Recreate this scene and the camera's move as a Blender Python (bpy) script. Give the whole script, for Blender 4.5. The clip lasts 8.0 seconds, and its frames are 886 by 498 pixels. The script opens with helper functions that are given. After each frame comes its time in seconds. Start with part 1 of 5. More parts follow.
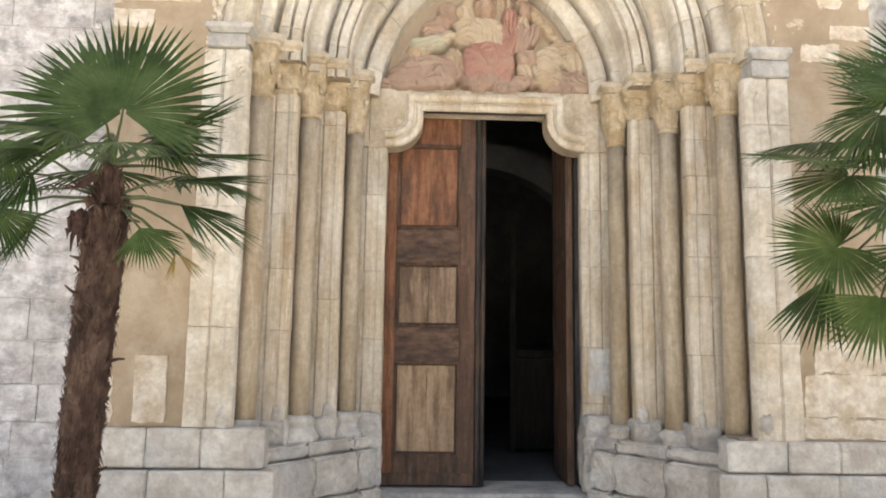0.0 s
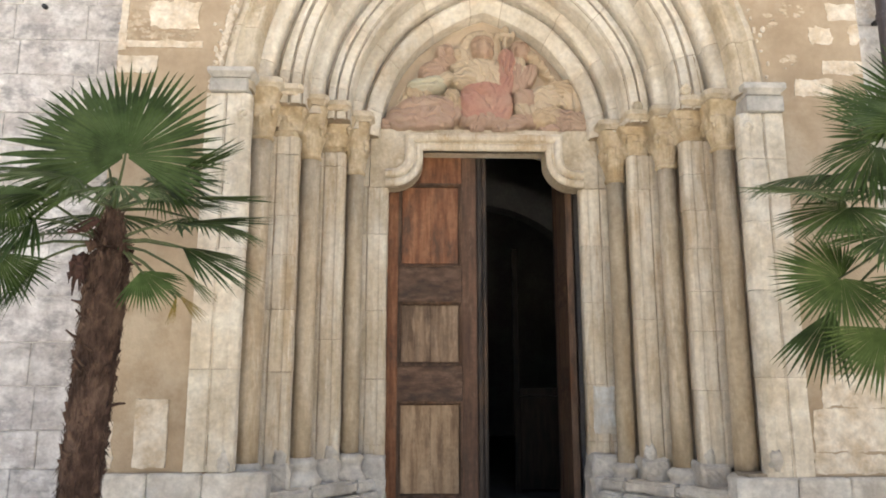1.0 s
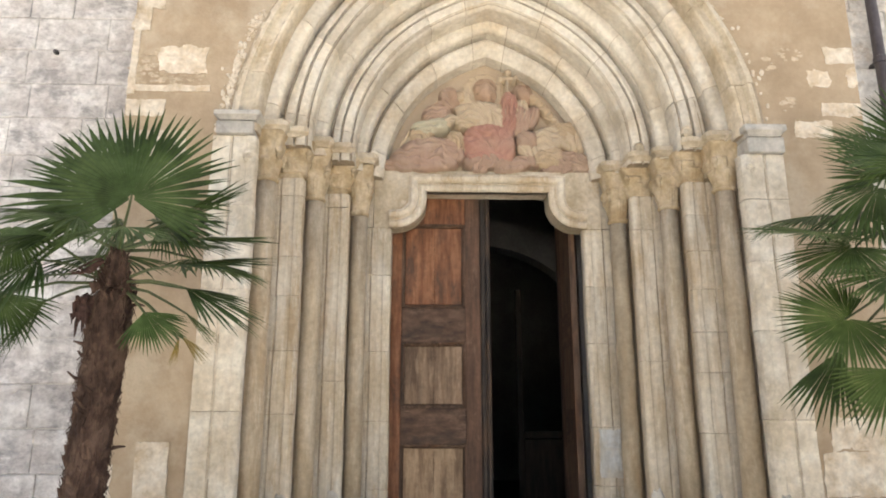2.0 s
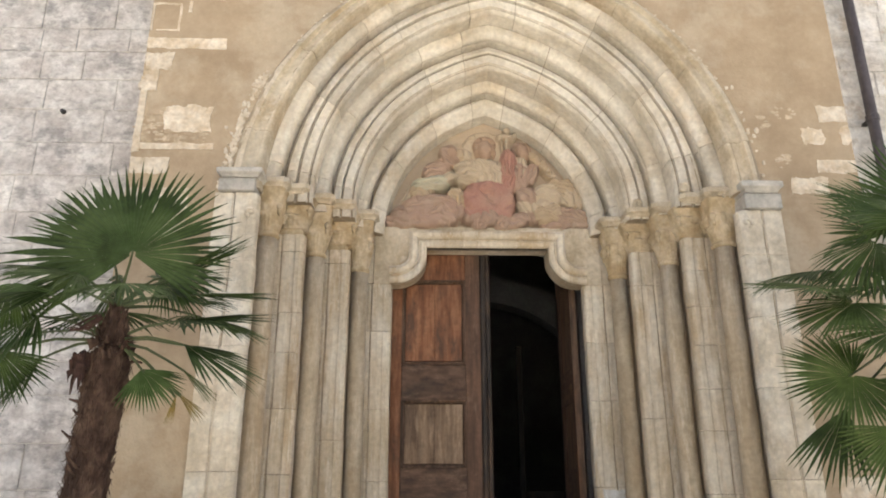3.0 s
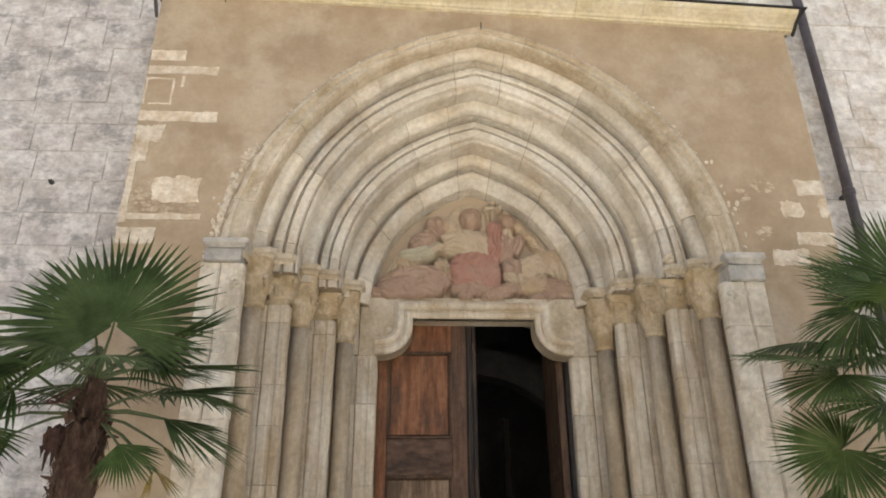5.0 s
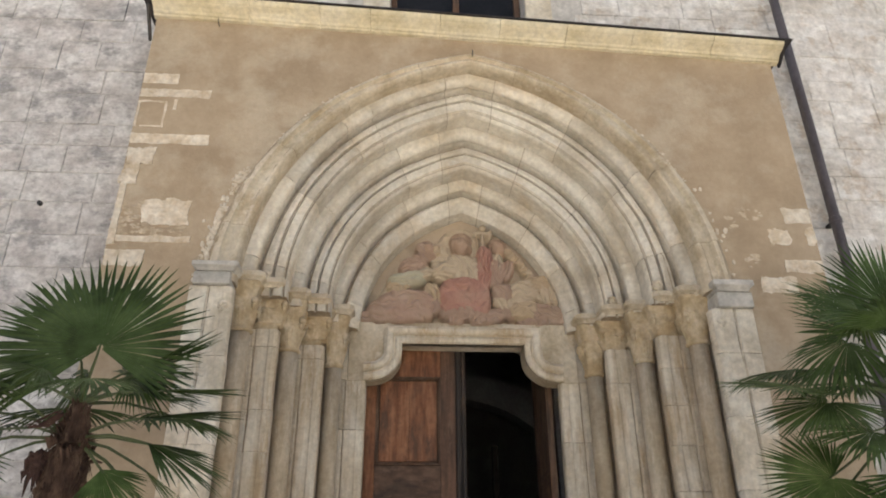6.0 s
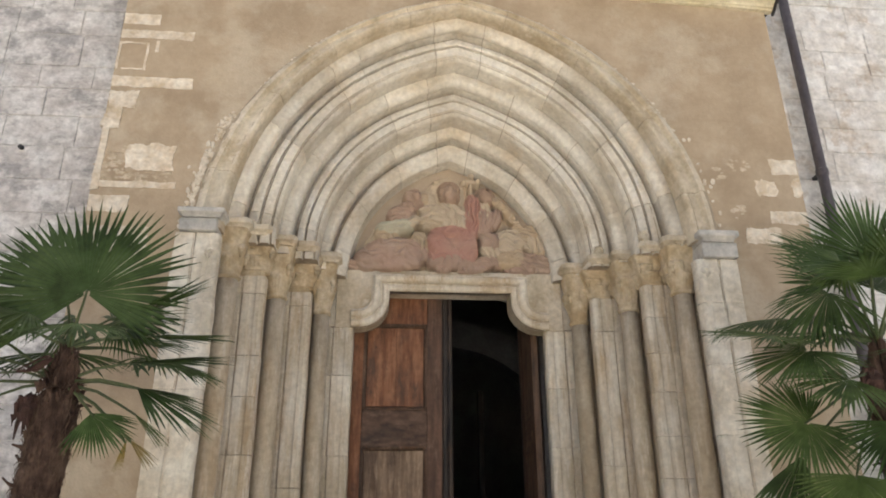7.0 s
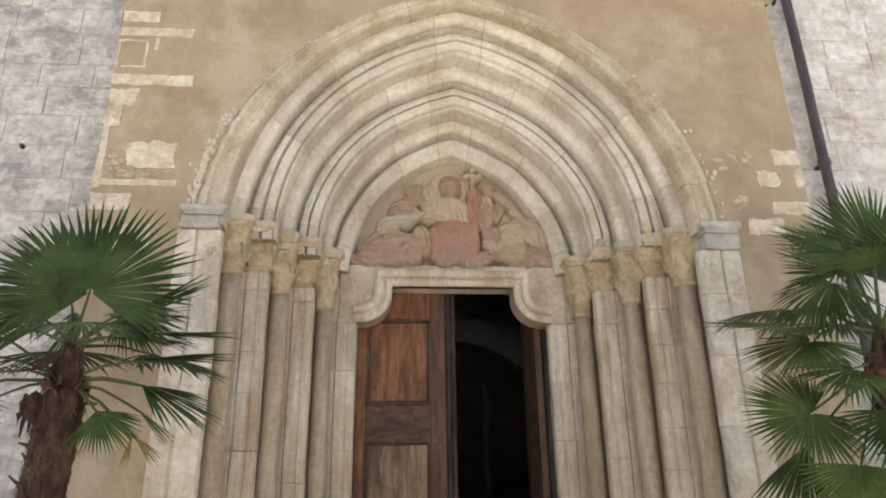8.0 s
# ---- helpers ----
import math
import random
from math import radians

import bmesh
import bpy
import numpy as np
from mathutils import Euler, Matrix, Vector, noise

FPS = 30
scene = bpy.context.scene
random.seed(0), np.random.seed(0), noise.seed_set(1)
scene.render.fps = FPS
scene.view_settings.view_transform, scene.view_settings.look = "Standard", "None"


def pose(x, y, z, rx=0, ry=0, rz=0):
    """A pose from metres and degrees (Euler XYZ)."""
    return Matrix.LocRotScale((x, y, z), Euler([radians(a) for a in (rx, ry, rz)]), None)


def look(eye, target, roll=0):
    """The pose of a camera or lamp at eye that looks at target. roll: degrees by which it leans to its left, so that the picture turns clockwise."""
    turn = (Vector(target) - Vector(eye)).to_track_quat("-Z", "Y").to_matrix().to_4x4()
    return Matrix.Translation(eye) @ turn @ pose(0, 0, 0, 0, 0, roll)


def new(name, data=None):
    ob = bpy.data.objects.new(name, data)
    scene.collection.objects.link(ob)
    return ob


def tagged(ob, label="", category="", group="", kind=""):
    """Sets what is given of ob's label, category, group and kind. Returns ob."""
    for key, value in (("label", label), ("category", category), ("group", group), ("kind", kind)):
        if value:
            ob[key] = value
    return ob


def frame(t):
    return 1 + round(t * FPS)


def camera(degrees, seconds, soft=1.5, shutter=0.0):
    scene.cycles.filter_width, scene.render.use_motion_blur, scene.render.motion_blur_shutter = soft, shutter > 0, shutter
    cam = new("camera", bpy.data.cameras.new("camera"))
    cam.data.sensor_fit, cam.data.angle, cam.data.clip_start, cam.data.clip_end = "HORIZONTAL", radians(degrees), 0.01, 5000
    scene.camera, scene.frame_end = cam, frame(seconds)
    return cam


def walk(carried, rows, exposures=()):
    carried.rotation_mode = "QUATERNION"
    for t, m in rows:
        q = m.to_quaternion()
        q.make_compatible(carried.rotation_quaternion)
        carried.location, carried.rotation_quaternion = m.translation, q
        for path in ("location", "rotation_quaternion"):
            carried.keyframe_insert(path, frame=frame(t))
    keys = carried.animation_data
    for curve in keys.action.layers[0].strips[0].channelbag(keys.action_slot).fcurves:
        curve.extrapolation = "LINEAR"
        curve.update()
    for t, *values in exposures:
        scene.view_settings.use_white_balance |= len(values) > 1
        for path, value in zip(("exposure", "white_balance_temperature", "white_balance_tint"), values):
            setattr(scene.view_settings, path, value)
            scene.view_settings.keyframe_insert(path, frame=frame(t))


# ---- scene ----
# ---------------------------------------------------------------- camera and walk
cam = camera(63.66, 8.0, soft=1.9)
EYE = (-0.52, -4.45, 1.55)
# seconds, pitch, roll, yaw in degrees: the camera stands and tilts up, then down a little
TURNS = [
    (0.0, 7.558, 0.867, -2.170), (0.5, 9.165, 0.345, -2.085), (1.0, 10.620, -0.035, -2.042),
    (1.5, 11.983, 0.010, -1.817), (3.0, 18.373, -0.092, -1.748), (3.5, 20.147, -0.325, -2.030),
    (4.0, 21.448, -0.454, -2.383), (4.5, 22.578, -0.470, -2.647), (6.0, 26.027, -0.327, -3.841),
    (6.5, 25.563, -0.340, -4.395), (7.0, 21.888, -0.293, -4.897), (7.5, 21.920, -0.750, -5.416),
    (8.0, 21.436, -0.864, -4.705),
]


def turned(pitch, roll, yaw):
    return Matrix.Translation(EYE) @ Euler((0, 0, radians(yaw))).to_matrix().to_4x4() \
        @ Euler((radians(90 + pitch), 0, 0)).to_matrix().to_4x4() @ Euler((0, 0, radians(roll))).to_matrix().to_4x4()


walk(cam, [(t, turned(p, r, y)) for t, p, r, y in TURNS],
     exposures=[(0.0, 1.50, 7050, 6), (1.0, 1.36, 7050, 6), (1.5, 1.36, 7050, 6), (3.0, 1.09, 7100, 6), (4.5, 0.86, 7100, 6), (6.0, 0.64, 6900, 6), (6.5, 0.66, 6850, 6), (7.0, 0.80, 6850, 6), (8.0, 0.86, 6850, 6)])

# ---------------------------------------------------------------- light
world = bpy.data.worlds.new("sky")
scene.world = world
world.use_nodes = True
wn = world.node_tree
sky = wn.nodes.new("ShaderNodeTexSky")
sky.sky_type = "NISHITA"
sky.sun_disc = False
sky.sun_elevation, sky.sun_rotation = radians(70), radians(8.5)
sky.air_density, sky.dust_density, sky.ozone_density = 0.8, 6.0, 0.8
wn.links.new(sky.outputs[0], wn.nodes["Background"].inputs[0])
wn.nodes["Background"].inputs[1].default_value = 0.15
sun = new("sun", bpy.data.lights.new("sun", "SUN"))
sun.data.energy, sun.data.angle, sun.data.color = 3.6, radians(0.6), (1.0, 0.95, 0.87)
sun.matrix_world = look((1.2, 8.0, 22.2), (0, 0, 0.0))

# ---------------------------------------------------------------- materials
def material(name, tones, scale=3.0, stretch=(1, 1, 1), rough=0.85, bump=0.3, bump_scale=60.0, dist=0.004,
             stain=None, stain_scale=1.2, stain_amount=0.5, vary=0.12, streak=(1, 1, 1), spec=0.3, metal=0.0, wear=None, crust=(0.5, 0.66), grit=0.14, grit_scale=26.0):
    """Two or three tones mixed by noise, a stain colour at a larger scale, grain in the relief, and a slight
    change of value from piece to piece."""
    m = bpy.data.materials.new(name)
    m.use_nodes = True
    nt = m.node_tree
    N, L = nt.nodes, nt.links
    bsdf = N["Principled BSDF"]
    bsdf.inputs["Roughness"].default_value = rough
    bsdf.inputs["Metallic"].default_value = metal
    bsdf.inputs["Specular IOR Level"].default_value = spec
    tc = N.new("ShaderNodeTexCoord")
    mp = N.new("ShaderNodeMapping")
    mp.inputs["Scale"].default_value = stretch
    L.new(tc.outputs["Object"], mp.inputs["Vector"])
    n1 = N.new("ShaderNodeTexNoise")
    n1.inputs["Scale"].default_value, n1.inputs["Detail"].default_value, n1.inputs["Roughness"].default_value = scale, 7, 0.62
    L.new(mp.outputs[0], n1.inputs["Vector"])
    ramp = N.new("ShaderNodeValToRGB")
    el = ramp.color_ramp.elements
    el[0].position, el[1].position = 0.37, 0.63
    el[0].color, el[1].color = (*tones[0], 1), (*tones[-1], 1)
    if len(tones) == 3:
        e = el.new(0.5)
        e.color = (*tones[1], 1)
    L.new(n1.outputs["Fac"], ramp.inputs[0])
    col = ramp.outputs[0]
    if stain:
        mp2 = N.new("ShaderNodeMapping")
        mp2.inputs["Scale"].default_value = streak
        mp2.inputs["Location"].default_value = (3.1, 7.7, 1.3)
        L.new(tc.outputs["Object"], mp2.inputs["Vector"])
        n2 = N.new("ShaderNodeTexNoise")
        n2.inputs["Scale"].default_value, n2.inputs["Detail"].default_value, n2.inputs["Roughness"].default_value = stain_scale, 9, 0.7
        L.new(mp2.outputs[0], n2.inputs["Vector"])
        r2 = N.new("ShaderNodeValToRGB")
        r2.color_ramp.elements[0].position, r2.color_ramp.elements[1].position = crust
        r2.color_ramp.elements[0].color, r2.color_ramp.elements[1].color = (0, 0, 0, 1), (stain_amount,) * 3 + (1,)
        L.new(n2.outputs["Fac"], r2.inputs[0])
        mx = N.new("ShaderNodeMix")
        mx.data_type = "RGBA"
        L.new(r2.outputs[0], mx.inputs[0])
        L.new(col, mx.inputs[6])
        mx.inputs[7].default_value = (*stain, 1)
        col = mx.outputs[2]
    if wear:
        n4 = N.new("ShaderNodeTexNoise")
        n4.inputs["Scale"].default_value, n4.inputs["Detail"].default_value, n4.inputs["Roughness"].default_value = 4.5, 10, 0.75
        mp4 = N.new("ShaderNodeMapping")
        mp4.inputs["Scale"].default_value = (streak[0], streak[1], streak[2])
        mp4.inputs["Location"].default_value = (11.0, 2.0, 5.0)
        L.new(tc.outputs["Object"], mp4.inputs["Vector"])
        L.new(mp4.outputs[0], n4.inputs["Vector"])
        r4 = N.new("ShaderNodeValToRGB")
        r4.color_ramp.elements[0].position, r4.color_ramp.elements[1].position = 0.55, 0.66
        r4.color_ramp.elements[0].color, r4.color_ramp.elements[1].color = (0, 0, 0, 1), (0.65, 0.65, 0.65, 1)
        L.new(n4.outputs["Fac"], r4.inputs[0])
        mx4 = N.new("ShaderNodeMix")
        mx4.data_type = "RGBA"
        L.new(r4.outputs[0], mx4.inputs[0])
        L.new(col, mx4.inputs[6])
        mx4.inputs[7].default_value = (*wear, 1)
        col = mx4.outputs[2]
    if vary:
        oi = N.new("ShaderNodeObjectInfo")
        mr = N.new("ShaderNodeMapRange")
        mr.inputs[3].default_value, mr.inputs[4].default_value = 1 - vary, 1 + vary
        L.new(oi.outputs["Random"], mr.inputs[0])
        hs = N.new("ShaderNodeHueSaturation")
        L.new(mr.outputs[0], hs.inputs["Value"])
        L.new(col, hs.inputs["Color"])
        col = hs.outputs[0]
    if grit:
        ng = N.new("ShaderNodeTexNoise")
        ng.inputs["Scale"].default_value, ng.inputs["Detail"].default_value, ng.inputs["Roughness"].default_value = grit_scale, 8, 0.7
        L.new(tc.outputs["Object"], ng.inputs["Vector"])
        rg = N.new("ShaderNodeMapRange")
        rg.inputs[1].default_value, rg.inputs[2].default_value = 0.36, 0.64
        rg.inputs[3].default_value, rg.inputs[4].default_value = 1 - grit, 1 + grit
        L.new(ng.outputs["Fac"], rg.inputs[0])
        hg = N.new("ShaderNodeHueSaturation")
        L.new(rg.outputs[0], hg.inputs["Value"])
        L.new(col, hg.inputs["Color"])
        col = hg.outputs[0]
    L.new(col, bsdf.inputs["Base Color"])
    n3 = N.new("ShaderNodeTexNoise")
    n3.inputs["Scale"].default_value, n3.inputs["Detail"].default_value = bump_scale, 6
    L.new(mp.outputs[0], n3.inputs["Vector"])
    add = N.new("ShaderNodeMath")
    add.operation = "ADD"
    L.new(n3.outputs["Fac"], add.inputs[0])
    L.new(n1.outputs["Fac"], add.inputs[1])
    bp = N.new("ShaderNodeBump")
    bp.inputs["Strength"].default_value, bp.inputs["Distance"].default_value = bump, dist
    L.new(add.outputs[0], bp.inputs["Height"])
    L.new(bp.outputs[0], bsdf.inputs["Normal"])
    return m


M = {}
M["plaster"] = material("beige_plaster", [(0.35, 0.265, 0.18), (0.405, 0.313, 0.216), (0.455, 0.36, 0.255)], 2.2, stain=(0.53, 0.455, 0.35),
                        stain_scale=1.6, stain_amount=0.7, vary=0, bump=0.5, bump_scale=60, dist=0.008, wear=(0.47, 0.38, 0.27), grit=0.05)
M["pale_stone"] = material("pale_limestone", [(0.56, 0.49, 0.38), (0.68, 0.61, 0.50), (0.75, 0.70, 0.60)], 4.0, stain=(0.44, 0.35, 0.23),
                           stain_scale=2.4, stain_amount=0.45, vary=0.09, bump=0.35, bump_scale=45, wear=(0.76, 0.71, 0.62))
M["arch_stone"] = material("arch_limestone", [(0.53, 0.475, 0.385), (0.64, 0.59, 0.505), (0.71, 0.67, 0.59)], 3.0, stain=(0.56, 0.46, 0.33),
                           stain_scale=2.6, stain_amount=0.55, vary=0.11, bump=0.45, bump_scale=42, wear=(0.68, 0.655, 0.61), grit=0.13)
M["jamb_stone"] = material("weathered_jamb_stone", [(0.47, 0.39, 0.28), (0.57, 0.495, 0.385), (0.66, 0.60, 0.50)], 3.2, stretch=(1.5, 1.5, 0.5),
                           stain=(0.38, 0.27, 0.155), stain_scale=2.2, streak=(3.5, 3.5, 0.5), stain_amount=0.75, vary=0.09, bump=0.5, bump_scale=30, wear=(0.75, 0.71, 0.62), grit=0.12)
M["shaft_stone"] = material("brown_shaft_stone", [(0.36, 0.285, 0.195), (0.45, 0.37, 0.265), (0.57, 0.49, 0.375)], 3.0, stretch=(1.6, 1.6, 0.45),
                            stain=(0.33, 0.235, 0.14), stain_scale=2.4, streak=(3, 3, 0.5), stain_amount=0.65, vary=0.08, bump=0.45, bump_scale=30, wear=(0.60, 0.53, 0.42), grit=0.12)
M["capital_stone"] = material("ochre_sandstone", [(0.40, 0.305, 0.185), (0.50, 0.40, 0.265), (0.58, 0.485, 0.35)], 7.0, stain=(0.38, 0.255, 0.13),
                              stain_scale=4, stain_amount=0.5, vary=0.08, bump=0.5, bump_scale=60, wear=(0.62, 0.54, 0.40))
M["hood_stone"] = material("ochre_hood_stone", [(0.45, 0.375, 0.27), (0.55, 0.475, 0.36), (0.64, 0.57, 0.46)], 3.4, stain=(0.38, 0.28, 0.17),
                           stain_scale=2.2, stain_amount=0.6, vary=0.08, bump=0.5, bump_scale=40, wear=(0.70, 0.64, 0.53))
M["grey_slab"] = material("grey_slab_stone", [(0.38, 0.36, 0.33), (0.47, 0.45, 0.41), (0.56, 0.53, 0.48)], 5.0, vary=0.05, bump=0.3)
M["plinth_stone"] = material("grey_plinth_stone", [(0.46, 0.41, 0.345), (0.57, 0.525, 0.455), (0.67, 0.63, 0.56)], 4.0, stain=(0.40, 0.385, 0.37),
                             stain_scale=2.5, stain_amount=0.6, vary=0.10, bump=0.9, bump_scale=18, dist=0.014, wear=(0.62, 0.60, 0.56))
M["ashlar"] = material("whitish_ashlar", [(0.46, 0.43, 0.41), (0.58, 0.555, 0.535), (0.68, 0.665, 0.645)], 3.4, stretch=(1, 1, 1.5), stain=(0.33, 0.315, 0.31),
                       stain_scale=3.2, streak=(1.0, 1.0, 1.7), stain_amount=0.85, crust=(0.51, 0.60), vary=0.06, bump=1.0, bump_scale=18, dist=0.022,
                       wear=(0.76, 0.745, 0.72), grit=0.22, grit_scale=15)
M["ashlar_clean"] = material("cream_ashlar", [(0.58, 0.54, 0.49), (0.68, 0.65, 0.61), (0.76, 0.745, 0.72)], 3.2, stretch=(1, 1, 1.5), stain=(0.46, 0.37, 0.28),
                             stain_scale=4.0, stain_amount=0.6, crust=(0.55, 0.62), vary=0.06, bump=1.0, bump_scale=18, dist=0.022, wear=(0.76, 0.74, 0.71), grit=0.2, grit_scale=14)
M["bare_stone"] = material("bare_white_stone", [(0.55, 0.46, 0.34), (0.66, 0.58, 0.47), (0.74, 0.68, 0.58)], 8.0, vary=0.07, bump=0.5, bump_scale=40,
                           stain=(0.46, 0.34, 0.21), stain_scale=6, stain_amount=0.6)
M["rubble"] = material("thinly_plastered_rubble", [(0.42, 0.33, 0.23), (0.50, 0.41, 0.30), (0.58, 0.49, 0.38)], 9.0, vary=0.05, bump=0.6, bump_scale=50)
M["mortar"] = material("lime_mortar", [(0.50, 0.475, 0.44), (0.62, 0.59, 0.55)], 9.0, vary=0, bump=0.5)
M["joint"] = material("dark_joint", [(0.30, 0.24, 0.17), (0.40, 0.33, 0.25)], 9.0, vary=0, bump=0.5)
M["cornice_stone"] = material("yellow_cornice_stone", [(0.55, 0.48, 0.32), (0.64, 0.57, 0.41), (0.70, 0.64, 0.50)], 3.0, vary=0.07, bump=0.25,
                              stain=(0.62, 0.58, 0.48), stain_scale=2.0, stain_amount=0.6)
M["lead"] = material("dark_sheet_metal", [(0.035, 0.03, 0.03), (0.06, 0.055, 0.055)], 6.0, rough=0.5, metal=0.6, vary=0, bump=0.1)
M["pipe"] = material("brown_grey_pipe", [(0.085, 0.075, 0.08), (0.13, 0.115, 0.12)], 9.0, stretch=(2, 2, 0.3), rough=0.45, metal=0.3, vary=0, bump=0.1)
M["wood_red"] = material("red_brown_wood", [(0.14, 0.055, 0.025), (0.225, 0.095, 0.045), (0.30, 0.14, 0.072)], 5.0, stretch=(4.5, 4.5, 0.6), rough=0.55,
                         stain=(0.07, 0.045, 0.032), stain_scale=2.2, streak=(3, 3, 1.2), stain_amount=0.75, vary=0.06, bump=0.25, bump_scale=20, wear=(0.245, 0.108, 0.055))
# worn dark wood; also paints shade on the open leaf and panel mouldings
M["wood_dark"] = material("dark_worn_and_shaded_wood", [(0.06, 0.038, 0.026), (0.11, 0.068, 0.045), (0.17, 0.105, 0.07)], 5.0, stretch=(4.5, 4.5, 0.6), rough=0.65,
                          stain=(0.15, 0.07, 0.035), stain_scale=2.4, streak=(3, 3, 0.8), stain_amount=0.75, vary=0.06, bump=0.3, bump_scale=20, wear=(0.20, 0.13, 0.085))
M["wood_grey"] = material("grey_weathered_wood", [(0.13, 0.085, 0.055), (0.23, 0.155, 0.10), (0.33, 0.235, 0.16)], 4.0, stretch=(5, 5, 0.6), rough=0.75,
                          stain=(0.10, 0.07, 0.05), stain_scale=2.4, streak=(4, 4, 0.7), stain_amount=0.5, vary=0.06, bump=0.35, bump_scale=20, wear=(0.36, 0.27, 0.19))
M["wood_tan"] = material("bleached_tan_wood", [(0.20, 0.13, 0.08), (0.33, 0.225, 0.14), (0.43, 0.31, 0.20)], 3.5, stretch=(5, 5, 0.6), rough=0.75,
                         stain=(0.13, 0.085, 0.055), stain_scale=2.2, streak=(4, 4, 0.9), stain_amount=0.5, vary=0.06, bump=0.35, bump_scale=20, wear=(0.46, 0.34, 0.23))
M["wood_stile"] = material("brown_worn_stile", [(0.070, 0.040, 0.027), (0.11, 0.062, 0.040), (0.16, 0.088, 0.056)], 4.0, stretch=(5, 5, 0.5), rough=0.65,
                           stain=(0.055, 0.042, 0.034), stain_scale=1.6, streak=(3, 3, 0.9), stain_amount=0.75, vary=0.06, bump=0.3, bump_scale=20, wear=(0.20, 0.135, 0.09))
M["wood_rail"] = material("dark_worn_rail", [(0.062, 0.036, 0.025), (0.10, 0.058, 0.038), (0.155, 0.094, 0.062)], 4.5, stretch=(1.3, 3.5, 3.5), rough=0.65,
                          stain=(0.05, 0.036, 0.028), stain_scale=3.0, streak=(1.0, 3, 2.5), stain_amount=0.7, vary=0.06, bump=0.3, bump_scale=20, wear=(0.21, 0.14, 0.095))
M["wood_edge"] = material("grey_black_worn_wood", [(0.022, 0.018, 0.016), (0.036, 0.029, 0.025), (0.062, 0.047, 0.038)], 4.0, stretch=(5, 5, 0.5), rough=0.7,
                          stain=(0.13, 0.075, 0.045), stain_scale=2.0, streak=(3, 3, 0.7), stain_amount=0.6, vary=0.05, bump=0.3, bump_scale=20)
M["iron"] = material("dark_iron", [(0.05, 0.048, 0.045), (0.09, 0.085, 0.08)], 20.0, rough=0.45, metal=0.7, vary=0)
# lime wash toned down in its colour so the room stays dim
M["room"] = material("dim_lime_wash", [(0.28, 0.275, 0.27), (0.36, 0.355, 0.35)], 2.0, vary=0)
M["paving"] = material("pale_paving", [(0.56, 0.53, 0.49), (0.65, 0.62, 0.57), (0.72, 0.69, 0.64)], 2.0, vary=0, stain=(0.3, 0.27, 0.23))
# floor colour set dark to carry the shade inside the door
M["shaded_floor"] = material("shade_toned_stone_floor", [(0.09, 0.085, 0.08), (0.14, 0.13, 0.12)], 2.0, vary=0)
M["leaf"] = material("palm_leaf", [(0.027, 0.047, 0.012), (0.044, 0.074, 0.020), (0.068, 0.105, 0.034)], 6.0, rough=0.55, spec=0.16, vary=0.22, bump=0.1)
M["leaf_light"] = material("young_palm_leaf", [(0.044, 0.074, 0.018), (0.070, 0.108, 0.028), (0.102, 0.145, 0.044)], 6.0, rough=0.55, spec=0.16, vary=0.15, bump=0.1)
M["leaf_dry"] = material("dry_palm_leaf", [(0.15, 0.11, 0.035), (0.25, 0.18, 0.05), (0.17, 0.14, 0.045)], 8.0, rough=0.7, vary=0.15, bump=0.2)
M["petiole"] = material("leaf_stalk", [(0.045, 0.065, 0.024), (0.085, 0.10, 0.045)], 8.0, rough=0.5, vary=0.15, bump=0.1)
M["fibre"] = material("trunk_fibre", [(0.040, 0.023, 0.016), (0.078, 0.046, 0.033), (0.135, 0.088, 0.064)], 14.0, stretch=(1, 1, 0.5), rough=0.95, vary=0.2,
                      bump=1.0, bump_scale=70, dist=0.012)
M["husk"] = material("red_brown_husk", [(0.045, 0.025, 0.02), (0.10, 0.052, 0.042)], 14.0, rough=0.9, vary=0.2, bump=0.6)
M["glass"] = material("dark_window_glass", [(0.012, 0.013, 0.016), (0.02, 0.021, 0.025)], 3.0, rough=0.35, spec=0.12, vary=0, bump=0.02)

# ---------------------------------------------------------------- builders
def thing(name, at, label, category="", kind="", group=""):
    ob = new(name)
    ob.matrix_basis = Matrix.Translation(at)
    ob.empty_display_size = 0.2
    return tagged(ob, label, category, group, kind)


def part(name, bm, mat, parent=None, label="", smooth=False):
    """Link a bmesh (in world metres) as one mesh object under a thing or a part."""
    me = bpy.data.meshes.new(name)
    bmesh.ops.recalc_face_normals(bm, faces=bm.faces)
    bm.to_mesh(me)
    bm.free()
    return placed(name, me, mat, parent, label, smooth)


def placed(name, me, mat, parent=None, label="", smooth=False):
    for m in (mat if isinstance(mat, (list, tuple)) else [mat]):
        me.materials.append(m)
    if smooth:
        me.polygons.foreach_set("use_smooth", [True] * len(me.polygons))
    ob = new(name, me)
    if parent:
        ob.parent = parent
        if parent.type == "EMPTY":
            ob.matrix_parent_inverse = parent.matrix_basis.inverted()
    if label:
        ob["label"] = label
    return ob


def add_box(bm, x0, x1, y0, y1, z0, z1, bevel=0.0, jitter=0.0, rnd=random):
    vs = bmesh.ops.create_cube(bm, size=1)["verts"]
    for v in vs:
        v.co = Vector(((x0 + x1) / 2 + v.co.x * (x1 - x0), (y0 + y1) / 2 + v.co.y * (y1 - y0), (z0 + z1) / 2 + v.co.z * (z1 - z0)))
        if jitter:
            v.co += Vector([rnd.uniform(-jitter, jitter) for _ in range(3)])
    if bevel:
        es = {e for v in vs for e in v.link_edges}
        bmesh.ops.bevel(bm, geom=list(es), offset=bevel, segments=1, affect="EDGES")
    return bm


